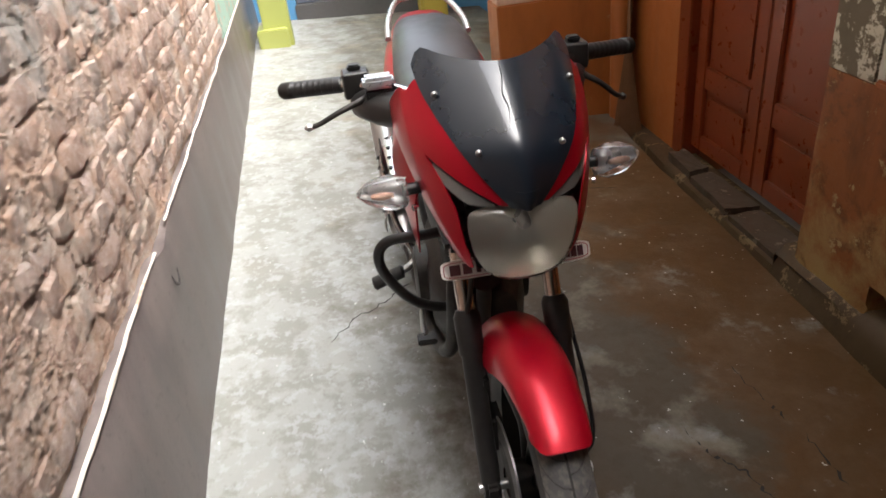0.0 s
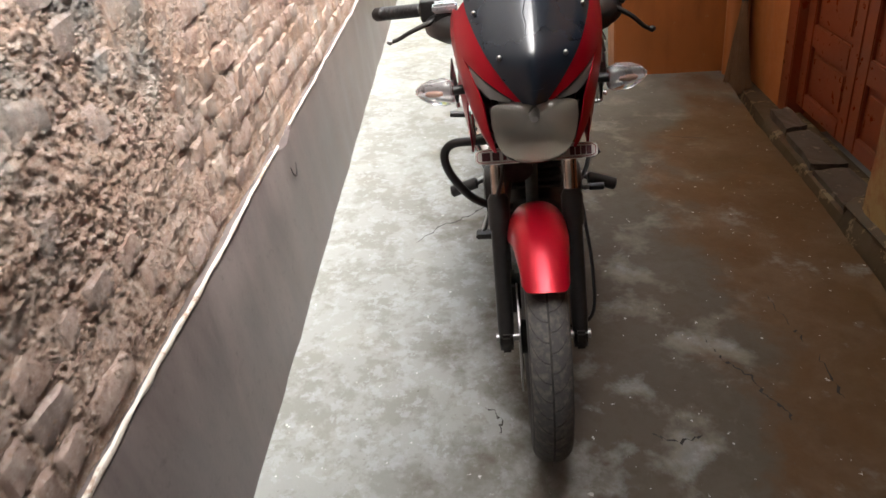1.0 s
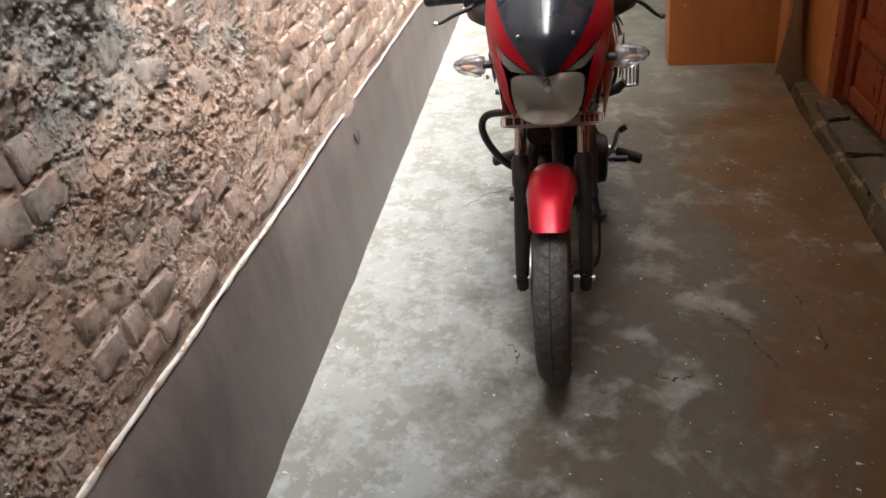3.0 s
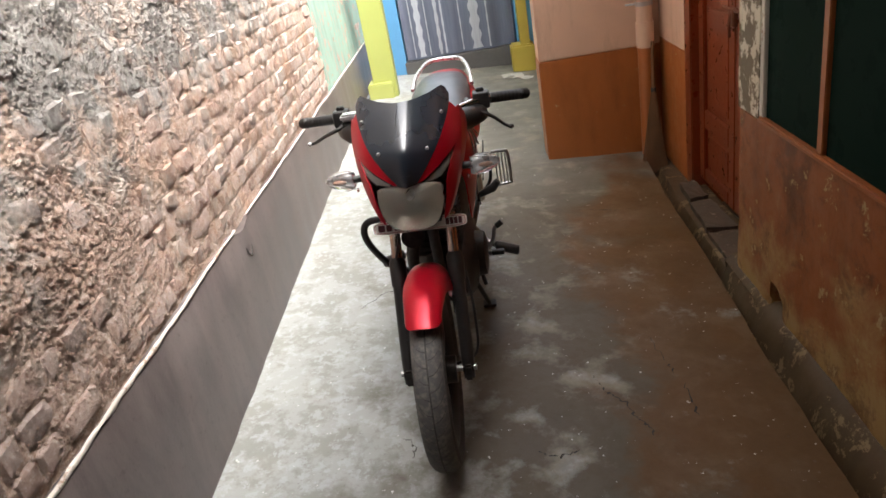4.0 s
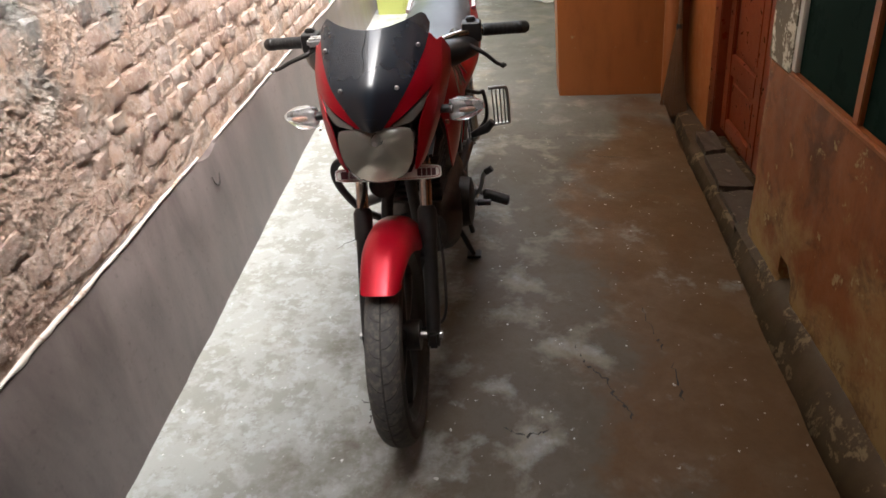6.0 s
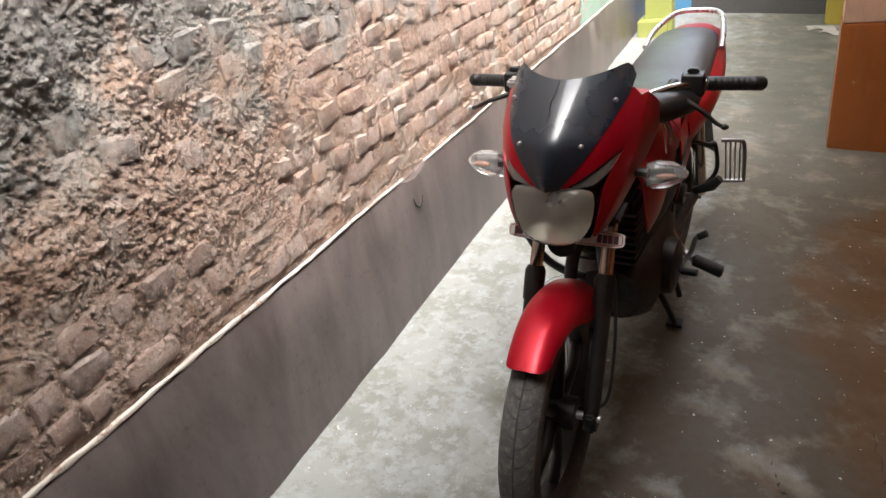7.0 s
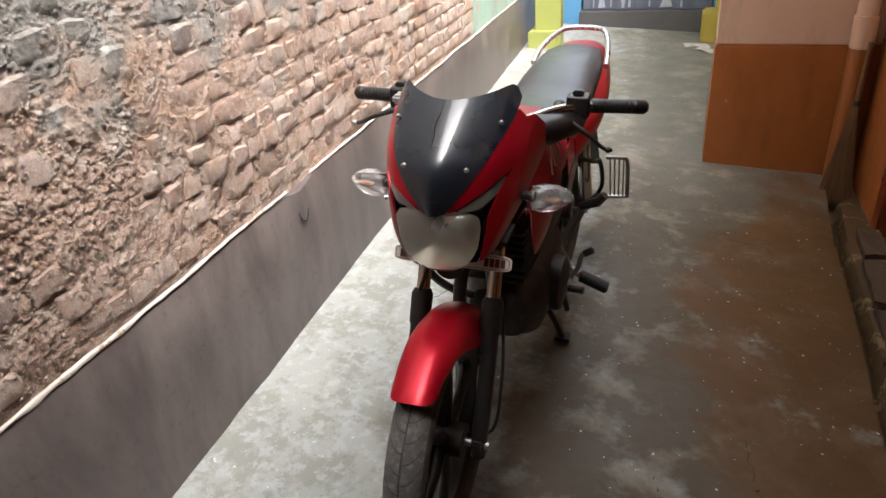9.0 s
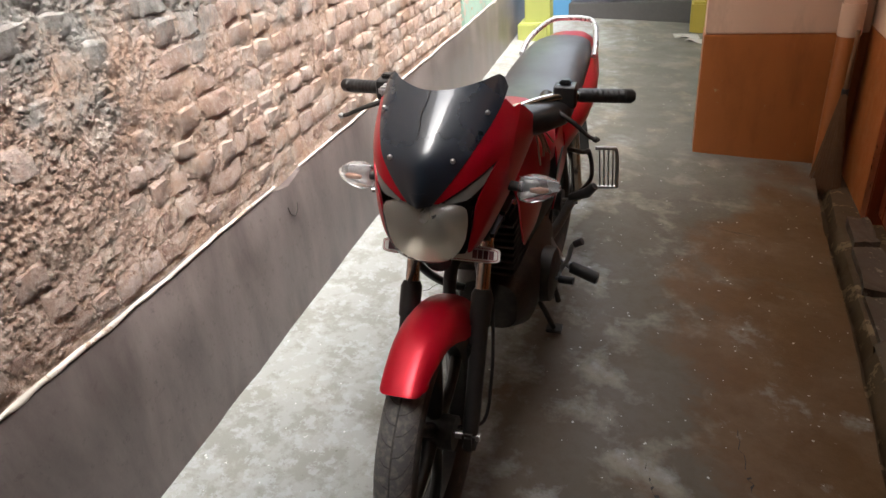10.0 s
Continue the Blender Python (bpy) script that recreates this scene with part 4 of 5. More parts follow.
for s in (-1, 1):
    def wing(u, v, s=s):
        z = 0.891 + (1.055 - 0.891) * u
        a = screen_half(z) - 0.010
        b = max(min(brow(z), half_width(z) - 0.002), a + 0.012)
        if z > 1.015:
            b = a + 0.012 + (b - a - 0.012) * max(0.0, 1 - ((z - 1.015) / 0.04) ** 2)
        x = a + (b - a) * v
        return front(s * x, z, 0.006)

    bpart("fairing_wing", sheet(wing, 24, 8, 0.003), RED, label="red fairing panel beside the windscreen", angle=60)

    def cheek(u, v, s=s):
        z = 0.765 + (1.035 - 0.765) * u
        w = half_width(z)
        band = w - float(np.interp(z, [0.765, 0.78, 0.83, 0.88, 0.93, 0.96, 1.035], [0.084, 0.087, 0.099, 0.106, 0.126, 0.143, 0.150]))
        back = float(np.interp(u, [0, 0.3, 0.7, 1], [0.09, 0.17, 0.19, 0.13]))
        if v < 0.4:
            t = v / 0.4
            p = front(s * (w - band * (1 - t)), z, 0.005)
        else:
            t = (v - 0.4) / 0.6
            p = front(s * w, z, 0.005) + Vector((s * 0.014 * math.sin(t * 2.2), back * t, -0.085 * t * u ** 3))
        return p

    ck = bpart("fairing_cheek", sheet(cheek, 22, 16, 0.003), RED, label="red side panel of the headlamp fairing", angle=60)
    part("screw", tube([(s * 0.160, 0.16, 0.845), (s * 0.166, 0.158, 0.845)], 0.006, 10, curved=False), CHROME, ck)

    def pilot(u, v, s=s):
        x = 0.048 + 0.082 * u
        zt = float(np.interp(x, [0.036, 0.068, 0.106, 0.143], [0.889, 0.909, 0.934, 0.956]))
        zb = float(np.interp(x, [0.03, 0.09, 0.13], [0.884, 0.892, 0.925]))
        z = zb + (zt - 0.004 - zb) * v
        return front(s * x, z, 0.001)

    bpart("position_lamp", sheet(pilot, 12, 5, 0.004), SMOKE, label="smoky grey position lamp lens")


def bezel(u, v):
    z = 0.748 + (0.965 - 0.748) * u
    w = half_width(z) - 0.006
    x = (v - 0.5) * 2 * w
    inside = max(abs(x) / 0.090, abs(z - 0.818) / 0.068)
    return front(x, z, -0.020 - 0.075 * min(1.0, max(0.0, (0.97 - inside) / 0.10)))


bpart("lamp_surround", sheet(bezel, 22, 24, 0.0), BLACK, label="black plastic lamp surround")
bpart("fairing_inner", loft([oval(0, 0.15, 0.90, 0.085, 0.11, 20), oval(0, 0.22, 0.93, 0.115, 0.11, 20), oval(0, 0.30, 0.96, 0.10, 0.06, 20)]), BLACK)


def lamp_outline(n=40):
    pts = []
    key = [(0.0, 0.881), (0.045, 0.885), (0.082, 0.879), (0.0905, 0.862), (0.089, 0.83), (0.081, 0.795), (0.062, 0.766), (0.032, 0.753), (0.0, 0.750)]
    full = key + [(-x, z) for x, z in key[-2:0:-1]]
    sm = smooth_path([(x, 0, z) for x, z in full + [full[0]]], 5)[:-1]
    return [(p.x, p.z) for p in sm]


def headlamp():
    out = lamp_outline()
    bm = bmesh.new()
    rows = []
    for k, sc in enumerate((1.0, 0.985, 0.93, 0.8, 0.6, 0.35, 0.15, 0.03)):
        row = []
        for x, z in out:
            a = math.atan2((z - 0.822) / 0.066, x / 0.088)
            soft = 1 - sc
            xx = (x * (1 - soft) + 0.082 * math.cos(a) * soft) * sc
            zz = 0.820 + ((z - 0.820) * (1 - soft) + 0.058 * math.sin(a) * soft) * sc
            edge = 0.0 if k else 0.014
            bulge = 0.026 * (1 - sc * sc)
            row.append(bm.verts.new((xx, face_y(0.6 * xx, 0.83) - 0.004 + edge - bulge, zz)))
        rows.append(row)
    n = len(out)
    for a, b in zip(rows, rows[1:]):
        for i in range(n):
            bm.faces.new((a[i], a[(i + 1) % n], b[(i + 1) % n], b[i]))
    bm.faces.new(rows[-1])
    h = bpart("headlamp", bm, LENS, label="dusty clear headlamp lens", angle=60)
    h.visible_shadow = False

    def bowl(u, v):
        x, z = out[int(round(u * n)) % n]
        sc = 0.985 - 0.93 * v
        deep = 0.058 * (1 - sc ** 2)
        return Vector((x * sc, face_y(0.6 * x, 0.83) + 0.011 + deep, 0.822 + (z - 0.822) * sc))

    part("reflector", sheet(bowl, n, 14, 0.0), REFLECT, h, "silver reflector")
    part("bulb_shade", tube([(0, 0.058, 0.852), (0, 0.034, 0.850), (0, 0.028, 0.849)], [0.012, 0.011, 0.006], 16, curved=False), SILVER, h)


headlamp()


def plate():
    y, z = 0.112, 0.733
    bm = loft([[Vector((p.x, y, p.z)) for p in oval(0.004, 0, z, 0.138, 0.0185, 40, 6)], [Vector((p.x, y + 0.003, p.z)) for p in oval(0.004, 0, z, 0.138, 0.0185, 40, 6)]])
    lean = Matrix.Translation((0, y, z)) @ pose(0, 0, 0, -24) @ Matrix.Translation((0, -y, -z))
    bmesh.ops.transform(bm, matrix=lean, verts=bm.verts[:])
    p = bpart("number_plate", bm, PLATE, label="white number plate with a dark red rim")
    ring = oval(0.004, y - 0.0015, z, 0.133, 0.0145, 40, 6)
    part("rim_line", tube([lean @ q for q in (*ring, ring[0])], 0.0008, 5, curved=False), PLATERED, p)
    for x0, x1 in ((-0.122, -0.103), (-0.098, -0.082), (-0.074, -0.066), (-0.060, -0.052), (0.076, 0.086), (0.0885, 0.0985), (0.101, 0.111), (0.1135, 0.1235)):
        bm = box(x0 + 0.004, x1 + 0.004, y - 0.0025, y - 0.0008, z - 0.0095, z + 0.0095)
        bmesh.ops.transform(bm, matrix=lean, verts=bm.verts[:])
        part("bar", bm, BAR, p)


plate()

for s in (-1, 1):
    stalk = bpart("indicator_stalk", tube([(s * 0.13, 0.185, 0.872), (s * 0.178, 0.178, 0.872)], [0.012, 0.010], 12, curved=False), BLACK)
    rings = []
    for t, w, h in ((0.0, 0.016, 0.018), (0.05, 0.024, 0.025), (0.25, 0.031, 0.031), (0.6, 0.028, 0.027), (0.85, 0.018, 0.017), (1.0, 0.005, 0.005)):
        rings.append([Vector((s * (0.170 + 0.088 * t), 0.170 + p.x * (1.0 if p.x > 0 else 0.9) + 0.018 * t, 0.872 + p.z)) for p in oval(0, 0, 0, w, h, 18, 2.5)])
    ind = bpart("indicator", loft(rings), CLEAR, label="clear-lens turn indicator with amber bulb")
    ind.visible_shadow = False
    part("bulb", tube([(s * 0.195, 0.172, 0.870), (s * 0.212, 0.173, 0.870), (s * 0.228, 0.174, 0.870), (s * 0.234, 0.175, 0.87)], [0.004, 0.007, 0.006, 0.003], 12, curved=False), AMBER, ind)
    part("back_shell", sheet(lambda u, v, s=s: Vector((s * (0.170 + 0.082 * u), 0.172 + 0.02 * u + (0.024 - 0.016 * u) * math.sin(v * math.pi), 0.872 + (0.026 - 0.017 * u) * math.cos(v * math.pi))), 10, 10, 0.0), SILVER, ind)

# handlebar and controls
BARZ = 0.978
bar_pts = [(0, 0.33, 0.965), (0.09, 0.345, 0.975), (0.17, 0.395, 0.992), (0.24, 0.455, 0.990), (0.365, 0.505, BARZ)]
bpart("handlebar", tube([(-x, y, z) for x, y, z in bar_pts[::-1]][:-1] + bar_pts, 0.011, 14), CHROME, label="dull chrome handlebar")
for s in (-1, 1):
    d = Vector((s * 0.93, 0.365, -0.09)).normalized()
    e = Vector((s * 0.368, 0.508, BARZ))
    g = bpart("grip", tube([e - d * 0.125, e - d * 0.12, e - d * 0.02, e - d * 0.018], [0.0150, 0.0168, 0.0168, 0.018], 18, curved=False), BLACK, label="ribbed black rubber grip")
    part("bar_end", tube([e - d * 0.017, e - d * 0.012, e + d * 0.004, e + d * 0.012], [0.013, 0.0175, 0.0175, 0.012], 18, curved=False), GREASE, g)
    for k in range(7):
        q = e - d * (0.03 + 0.013 * k)
        part("rib", tube([q - d * 0.003, q + d * 0.003], 0.0172, 16, curved=False), BLACK, g)
    c = e - d * 0.155
    sw = bpart("switch_housing", loft([oval(c.x - s * 0.026, c.y - 0.0, c.z, 0.022, 0.024, 24, 7, "x"), oval(c.x - s * 0.023, c.y, c.z, 0.025, 0.027, 24, 7, "x"), oval(c.x + s * 0.023, c.y, c.z, 0.025, 0.027, 24, 7, "x"), oval(c.x + s * 0.027, c.y, c.z, 0.020, 0.022, 24, 7, "x")]), BLACK, label="black switch cluster")
    part("button", box(c.x - 0.008, c.x + 0.008, c.y + 0.018, c.y + 0.03, c.z + 0.004, c.z + 0.018, 0.003), GREASE, sw)
    part("switch_top", box(c.x - 0.014, c.x + 0.012, c.y - 0.012, c.y + 0.012, c.z + 0.026, c.z + 0.038, 0.003), BLACK, sw)
    pv = c + Vector((-s * 0.045, -0.040, -0.006))
    perch = bpart("lever_perch", tube([pv + Vector((0, 0.04, 0.002)), pv + Vector((0, 0.018, 0)), pv], [0.016, 0.013, 0.012], 12, curved=False), BLACK)
    tx, ty, tz = (0.148, -0.040, -0.045) if s < 0 else (0.128, -0.030, -0.074)
    lv = bpart("lever", tube([pv, pv + Vector((s * tx * 0.25, ty * 0.75, tz * 0.16)), pv + Vector((s * tx * 0.6, ty * 1.1, tz * 0.5)), pv + Vector((s * tx * 0.85, ty * 1.05, tz * 0.88)), pv + Vector((s * tx * 0.98, ty, tz))], [0.009, 0.007, 0.0055, 0.005, 0.005], 10), GREASE, label="worn dark metal lever")
    tip = pv + Vector((s * tx, ty, tz))
    part("lever_tip", tube([tip - d * 0.008, tip, tip + d * 0.008], [0.005, 0.0082, 0.004], 10, curved=False), GREASE if s > 0 else STEEL, lv)
    part("cable", tube([pv + Vector((-s * 0.01, 0, 0)), pv + Vector((-s * 0.05, -0.03, -0.025)), (s * 0.12, 0.26, 0.90), (s * 0.06, 0.30, 0.80)], 0.0045, 8), BLACK, lv)
m = bpart("master_cylinder", box(-0.215, -0.155, 0.355, 0.40, 1.000, 1.022, 0.006), SILVER, label="silver brake fluid reservoir")
part("reservoir_body", box(-0.211, -0.159, 0.359, 0.396, 0.975, 1.000, 0.004), BLACK, m)
bpart("instrument_panel", loft([oval(0, 0.235, 0.985, 0.08, 0.03, 18, 3), oval(0, 0.28, 1.00, 0.09, 0.035, 18, 3), oval(0, 0.335, 0.985, 0.075, 0.02, 18, 3)]), BLACK)


for s in (-1, 1):
    bpart("console_cover", loft([oval(s * 0.112, 0.28, 0.965, 0.030, 0.018, 18, 2.6), oval(s * 0.146, 0.34, 0.962, 0.062, 0.034, 18, 2.6), oval(s * 0.176, 0.42, 0.955, 0.066, 0.034, 18, 2.6), oval(s * 0.196, 0.50, 0.944, 0.044, 0.022, 18, 2.6), oval(s * 0.205, 0.54, 0.938, 0.016, 0.008, 18, 2.6)]), BLACK)


# tank, shrouds, seat, tail
def ring_y(y, w, z0, z1, n=24, power=2.6):
    return oval(0, y, (z0 + z1) / 2, w, (z1 - z0) / 2, n, power)


bpart("fuel_tank", loft([ring_y(0.36, 0.06, 0.80, 0.90), ring_y(0.40, 0.105, 0.77, 0.90), ring_y(0.48, 0.155, 0.74, 0.91), ring_y(0.58, 0.172, 0.73, 0.905), ring_y(0.68, 0.150, 0.73, 0.89), ring_y(0.78, 0.10, 0.73, 0.88), ring_y(0.84, 0.08, 0.74, 0.83)]), PINKRED, label="pinkish red fuel tank", body=True, angle=60)
cap = bpart("fuel_cap", tube([(0, 0.52, 0.900), (0, 0.52, 0.917), (0, 0.525, 0.921)], [0.034, 0.034, 0.028], 22, curved=False), STEEL, body=True)
for s in (-1, 1):
    def shroud(u, v, s=s):
        # u from the front edge to the back, v from the low tip to the top
        t = v ** 0.75
        y = (0.345 + 0.09 * u) * (1 - t) + (0.255 + 0.25 * u) * t
        z = 0.640 + (0.905 + 0.03 * math.sin(u * math.pi * 0.8) - 0.640) * v
        flare = 0.150 + 0.048 * math.sin(min(1.0, u * 1.25) * math.pi / 2)
        x = 0.150 * (1 - t) + flare * t - 0.075 * max(0.0, (v - 0.50) / 0.50) ** 2
        return Vector((s * x, y, z))

    sh = bpart("tank_shroud", sheet(shroud, 14, 18, 0.004), RED, label="red side scoop panel under the tank", body=True, angle=60)
    bm = sheet(lambda u, v, s=s: Vector((s * (0.192 + 0.012 * v), 0.46 + 0.06 * u, 0.72 + 0.09 * v + 0.03 * u)), 6, 6, 0.003)
    bmesh.ops.transform(bm, matrix=BODY, verts=bm.verts[:])
    part("vent", bm, BLACK, sh)
    bpart("side_cover", sheet(lambda u, v, s=s: Vector((s * (0.125 - 0.02 * u + 0.012 * math.sin(v * 3.1)), 0.80 + 0.26 * u, 0.52 + 0.22 * v + 0.03 * u)), 10, 8, 0.004), RED, label="red side cover under the seat", body=True)

bpart("tail_body", loft([ring_y(0.94, 0.128, 0.60, 0.78), ring_y(1.04, 0.150, 0.62, 0.802), ring_y(1.16, 0.164, 0.64, 0.815), ring_y(1.30, 0.166, 0.66, 0.836), ring_y(1.44, 0.150, 0.69, 0.858), ring_y(1.56, 0.128, 0.72, 0.868), ring_y(1.66, 0.100, 0.745, 0.874), ring_y(1.76, 0.060, 0.77, 0.855)], caps=True), RED, label="red tail panels under the seat", body=True, angle=60)
bpart("seat", loft([ring_y(0.74, 0.055, 0.76, 0.82), ring_y(0.78, 0.090, 0.74, 0.845), ring_y(0.86, 0.118, 0.73, 0.838), ring_y(0.98, 0.132, 0.73, 0.832), ring_y(1.08, 0.137, 0.74, 0.838), ring_y(1.15, 0.137, 0.75, 0.850), ring_y(1.22, 0.134, 0.75, 0.872), ring_y(1.36, 0.126, 0.77, 0.889), ring_y(1.48, 0.112, 0.79, 0.893), ring_y(1.555, 0.098, 0.80, 0.884), ring_y(1.575, 0.085, 0.81, 0.872)]), VINYL, label="long stepped black vinyl seat", body=True, angle=60)
bpart("grab_rail", tube([(-0.134, 1.40, 0.845), (-0.126, 1.48, 0.880), (-0.100, 1.61, 0.905), (-0.068, 1.68, 0.915), (0, 1.695, 0.918), (0.068, 1.68, 0.915), (0.100, 1.61, 0.905), (0.126, 1.48, 0.880), (0.134, 1.40, 0.845)], 0.0100, 12), SILVER, label="silver grab rail", body=True)
bpart("tail_lamp", loft([ring_y(1.74, 0.06, 0.775, 0.835), ring_y(1.785, 0.045, 0.785, 0.825)]), RED, body=True)
bpart("rear_fender", sheet(lambda u, v: Vector(((v - 0.5) * 0.13, 1.40 + 0.50 * u, 0.70 - 0.42 * u ** 2 - 0.02 * (2 * v - 1) ** 2)), 14, 8, 0.004), BLACK, body=True)

# frame, engine and running gear
for name, pts, r, mat in (
        ("frame_tube", [(0, 0.34, 0.86), (0, 0.42, 0.60), (0, 0.50, 0.34), (0, 0.60, 0.24)], 0.019, GREASE),
        ("frame_tube", [(0, 0.36, 0.88), (0, 0.60, 0.74), (0, 0.95, 0.70), (0, 1.45, 0.72)], 0.020, GREASE),
        ("swing_arm", [(0.075, 0.88, 0.33), (0.085, 1.10, 0.31), (0.09, 1.33, 0.30)], 0.018, GREASE),
        ("swing_arm", [(-0.075, 0.88, 0.33), (-0.085, 1.10, 0.31), (-0.09, 1.33, 0.30)], 0.018, GREASE),
        ("shock_absorber", [(0.115, 1.28, 0.34), (0.115, 1.12, 0.68)], 0.024, CHROME),
        ("shock_absorber", [(-0.115, 1.28, 0.34), (-0.115, 1.12, 0.68)], 0.024, CHROME)):
    bpart(name, tube(pts, r, 12), mat, body=True)
bpart("crankcase", loft([oval(0, 0.50, 0.33, 0.09, 0.08, 20, 3), oval(0, 0.58, 0.33, 0.125, 0.12, 20, 3), oval(0, 0.75, 0.34, 0.13, 0.13, 20, 3), oval(0, 0.90, 0.35, 0.11, 0.11, 20, 3)]), GREASE, label="grimy black engine crankcase", body=True)
cyl = bpart("cylinder", box(-0.062, 0.062, 0.50, 0.63, 0.44, 0.64, 0.01), GREASE, body=True)
for k in range(8):
    bm = box(-0.085, 0.085, 0.475, 0.655, 0.455 + 0.022 * k, 0.463 + 0.022 * k, 0.002)
    bmesh.ops.transform(bm, matrix=BODY, verts=bm.verts[:])
    part("cooling_fin", bm, GREASE, cyl)
bpart("air_box", loft([ring_y(0.64, 0.085, 0.44, 0.72), ring_y(0.70, 0.105, 0.42, 0.735), ring_y(0.92, 0.110, 0.42, 0.73), ring_y(1.05, 0.090, 0.43, 0.70), ring_y(1.09, 0.06, 0.46, 0.67)]), GREASE, label="grimy black air box under the seat", body=True)
bpart("engine_cover", tube([(0.115, 0.72, 0.33), (0.15, 0.72, 0.33), (0.157, 0.72, 0.33)], [0.092, 0.085, 0.06], 26, curved=False), GREASE, body=True)
bpart("clutch_cover", tube([(-0.115, 0.74, 0.33), (-0.15, 0.74, 0.33), (-0.157, 0.74, 0.33)], [0.095, 0.088, 0.06], 26, curved=False), GREASE, body=True)
bpart("exhaust_pipe", tube([(-0.05, 0.49, 0.55), (-0.075, 0.41, 0.50), (-0.09, 0.42, 0.33), (-0.115, 0.56, 0.22), (-0.14, 0.85, 0.22), (-0.16, 1.05, 0.28)], 0.019, 14), GREASE, body=True)
ex = bpart("silencer", tube([(-0.16, 1.02, 0.27), (-0.165, 1.10, 0.30), (-0.172, 1.35, 0.37), (-0.19, 1.70, 0.49), (-0.19, 1.72, 0.495)], [0.022, 0.046, 0.052, 0.050, 0.03], 20, curved=False), STEEL, body=True, label="dull silver silencer")
bm = sheet(lambda u, v: Vector((-0.172 - 0.056 * math.sin(2.5 * v - 0.45), 1.10 + 0.46 * u, 0.315 + 0.115 * u + 0.058 * math.cos(2.5 * v - 0.45))), 12, 8, 0.002)
bmesh.ops.transform(bm, matrix=BODY, verts=bm.verts[:])
part("heat_shield", bm, CHROME, ex, "chrome perforated heat shield")
for k in range(7):
    for j in range(3):
        u, v = 0.1 + 0.125 * k, 0.25 + 0.2 * j
        q = Vector((-0.172 - 0.059 * math.sin(2.5 * v - 0.45), 1.10 + 0.46 * u, 0.315 + 0.115 * u + 0.061 * math.cos(2.5 * v - 0.45)))
        n = Vector((-math.sin(2.5 * v - 0.45), 0, math.cos(2.5 * v - 0.45)))
        bm = tube([q - n * 0.002, q + n * 0.0006], 0.008, 8, curved=False)
        bmesh.ops.transform(bm, matrix=BODY, verts=bm.verts[:])
        part("slot", bm, BLACK, ex)
bpart("crash_guard", tube([(-0.06, 0.44, 0.635), (-0.13, 0.44, 0.632), (-0.205, 0.45, 0.625), (-0.232, 0.455, 0.59), (-0.222, 0.46, 0.53), (-0.175, 0.465, 0.455), (-0.12, 0.47, 0.415), (-0.05, 0.47, 0.40)], 0.0125, 14), BLACK, label="bent black tubular leg guard")
for s in (-1, 1):
    pg = bpart("foot_peg", tube([(s * 0.185, 0.80, 0.318), (s * 0.19, 0.80, 0.318), (s * 0.275, 0.800, 0.288), (s * 0.280, 0.800, 0.287)], [0.012, 0.020, 0.021, 0.014], 14, curved=False), BLACK, label="black rubber foot peg", body=True)
    bpart("peg_bracket", tube([(s * 0.10, 0.84, 0.40), (s * 0.15, 0.83, 0.33), (s * 0.19, 0.80, 0.318)], 0.011, 10), STEEL, body=True)
bpart("gear_lever", tube([(0.15, 0.80, 0.30), (0.17, 0.72, 0.32), (0.175, 0.66, 0.355), (0.215, 0.65, 0.36)], 0.0075, 10), STEEL, body=True)
bpart("gear_heel_lever", tube([(0.155, 0.80, 0.30), (0.180, 0.80, 0.35), (0.190, 0.80, 0.395), (0.210, 0.80, 0.412)], 0.008, 10), STEEL, body=True)
bpart("gear_heel_rubber", tube([(0.198, 0.80, 0.402), (0.222, 0.80, 0.418)], 0.012, 10, curved=False), BLACK, body=True)
bpart("gear_pedal_rubber", tube([(0.18, 0.655, 0.357), (0.225, 0.65, 0.36)], 0.012, 10, curved=False), BLACK, body=True)
bpart("kick_starter", tube([(-0.15, 0.83, 0.36), (-0.19, 0.88, 0.44), (-0.20, 0.92, 0.52)], 0.010, 10), CHROME, body=True)
bpart("kick_starter_pedal", tube([(-0.20, 0.92, 0.52), (-0.27, 0.92, 0.525)], 0.011, 10, curved=False), BLACK, body=True)
bpart("brake_pedal", tube([(-0.13, 0.80, 0.26), (-0.15, 0.68, 0.25), (-0.155, 0.52, 0.29), (-0.15, 0.50, 0.30)], 0.008, 10), STEEL, body=True)
bpart("brake_pedal_pad", box(-0.175, -0.125, 0.475, 0.515, 0.285, 0.302, 0.004), GREASE, body=True)
# side stand reaches the floor
st = bpart("side_stand", tube([(0.09, 0.76, 0.24), (0.125, 0.82, 0.12), (0.155, 0.86, 0.018)], 0.010, 10, curved=False), GREASE, label="side stand resting on the floor")
part("stand_foot", box(0.13, 0.185, 0.84, 0.89, 0.004, 0.016, 0.003), GREASE, st)
cs = bpart("centre_stand", tube([(-0.11, 1.02, 0.03), (-0.09, 0.98, 0.16), (0.09, 0.98, 0.16), (0.11, 1.02, 0.03)], 0.011, 10, curved=False), GREASE, body=True)


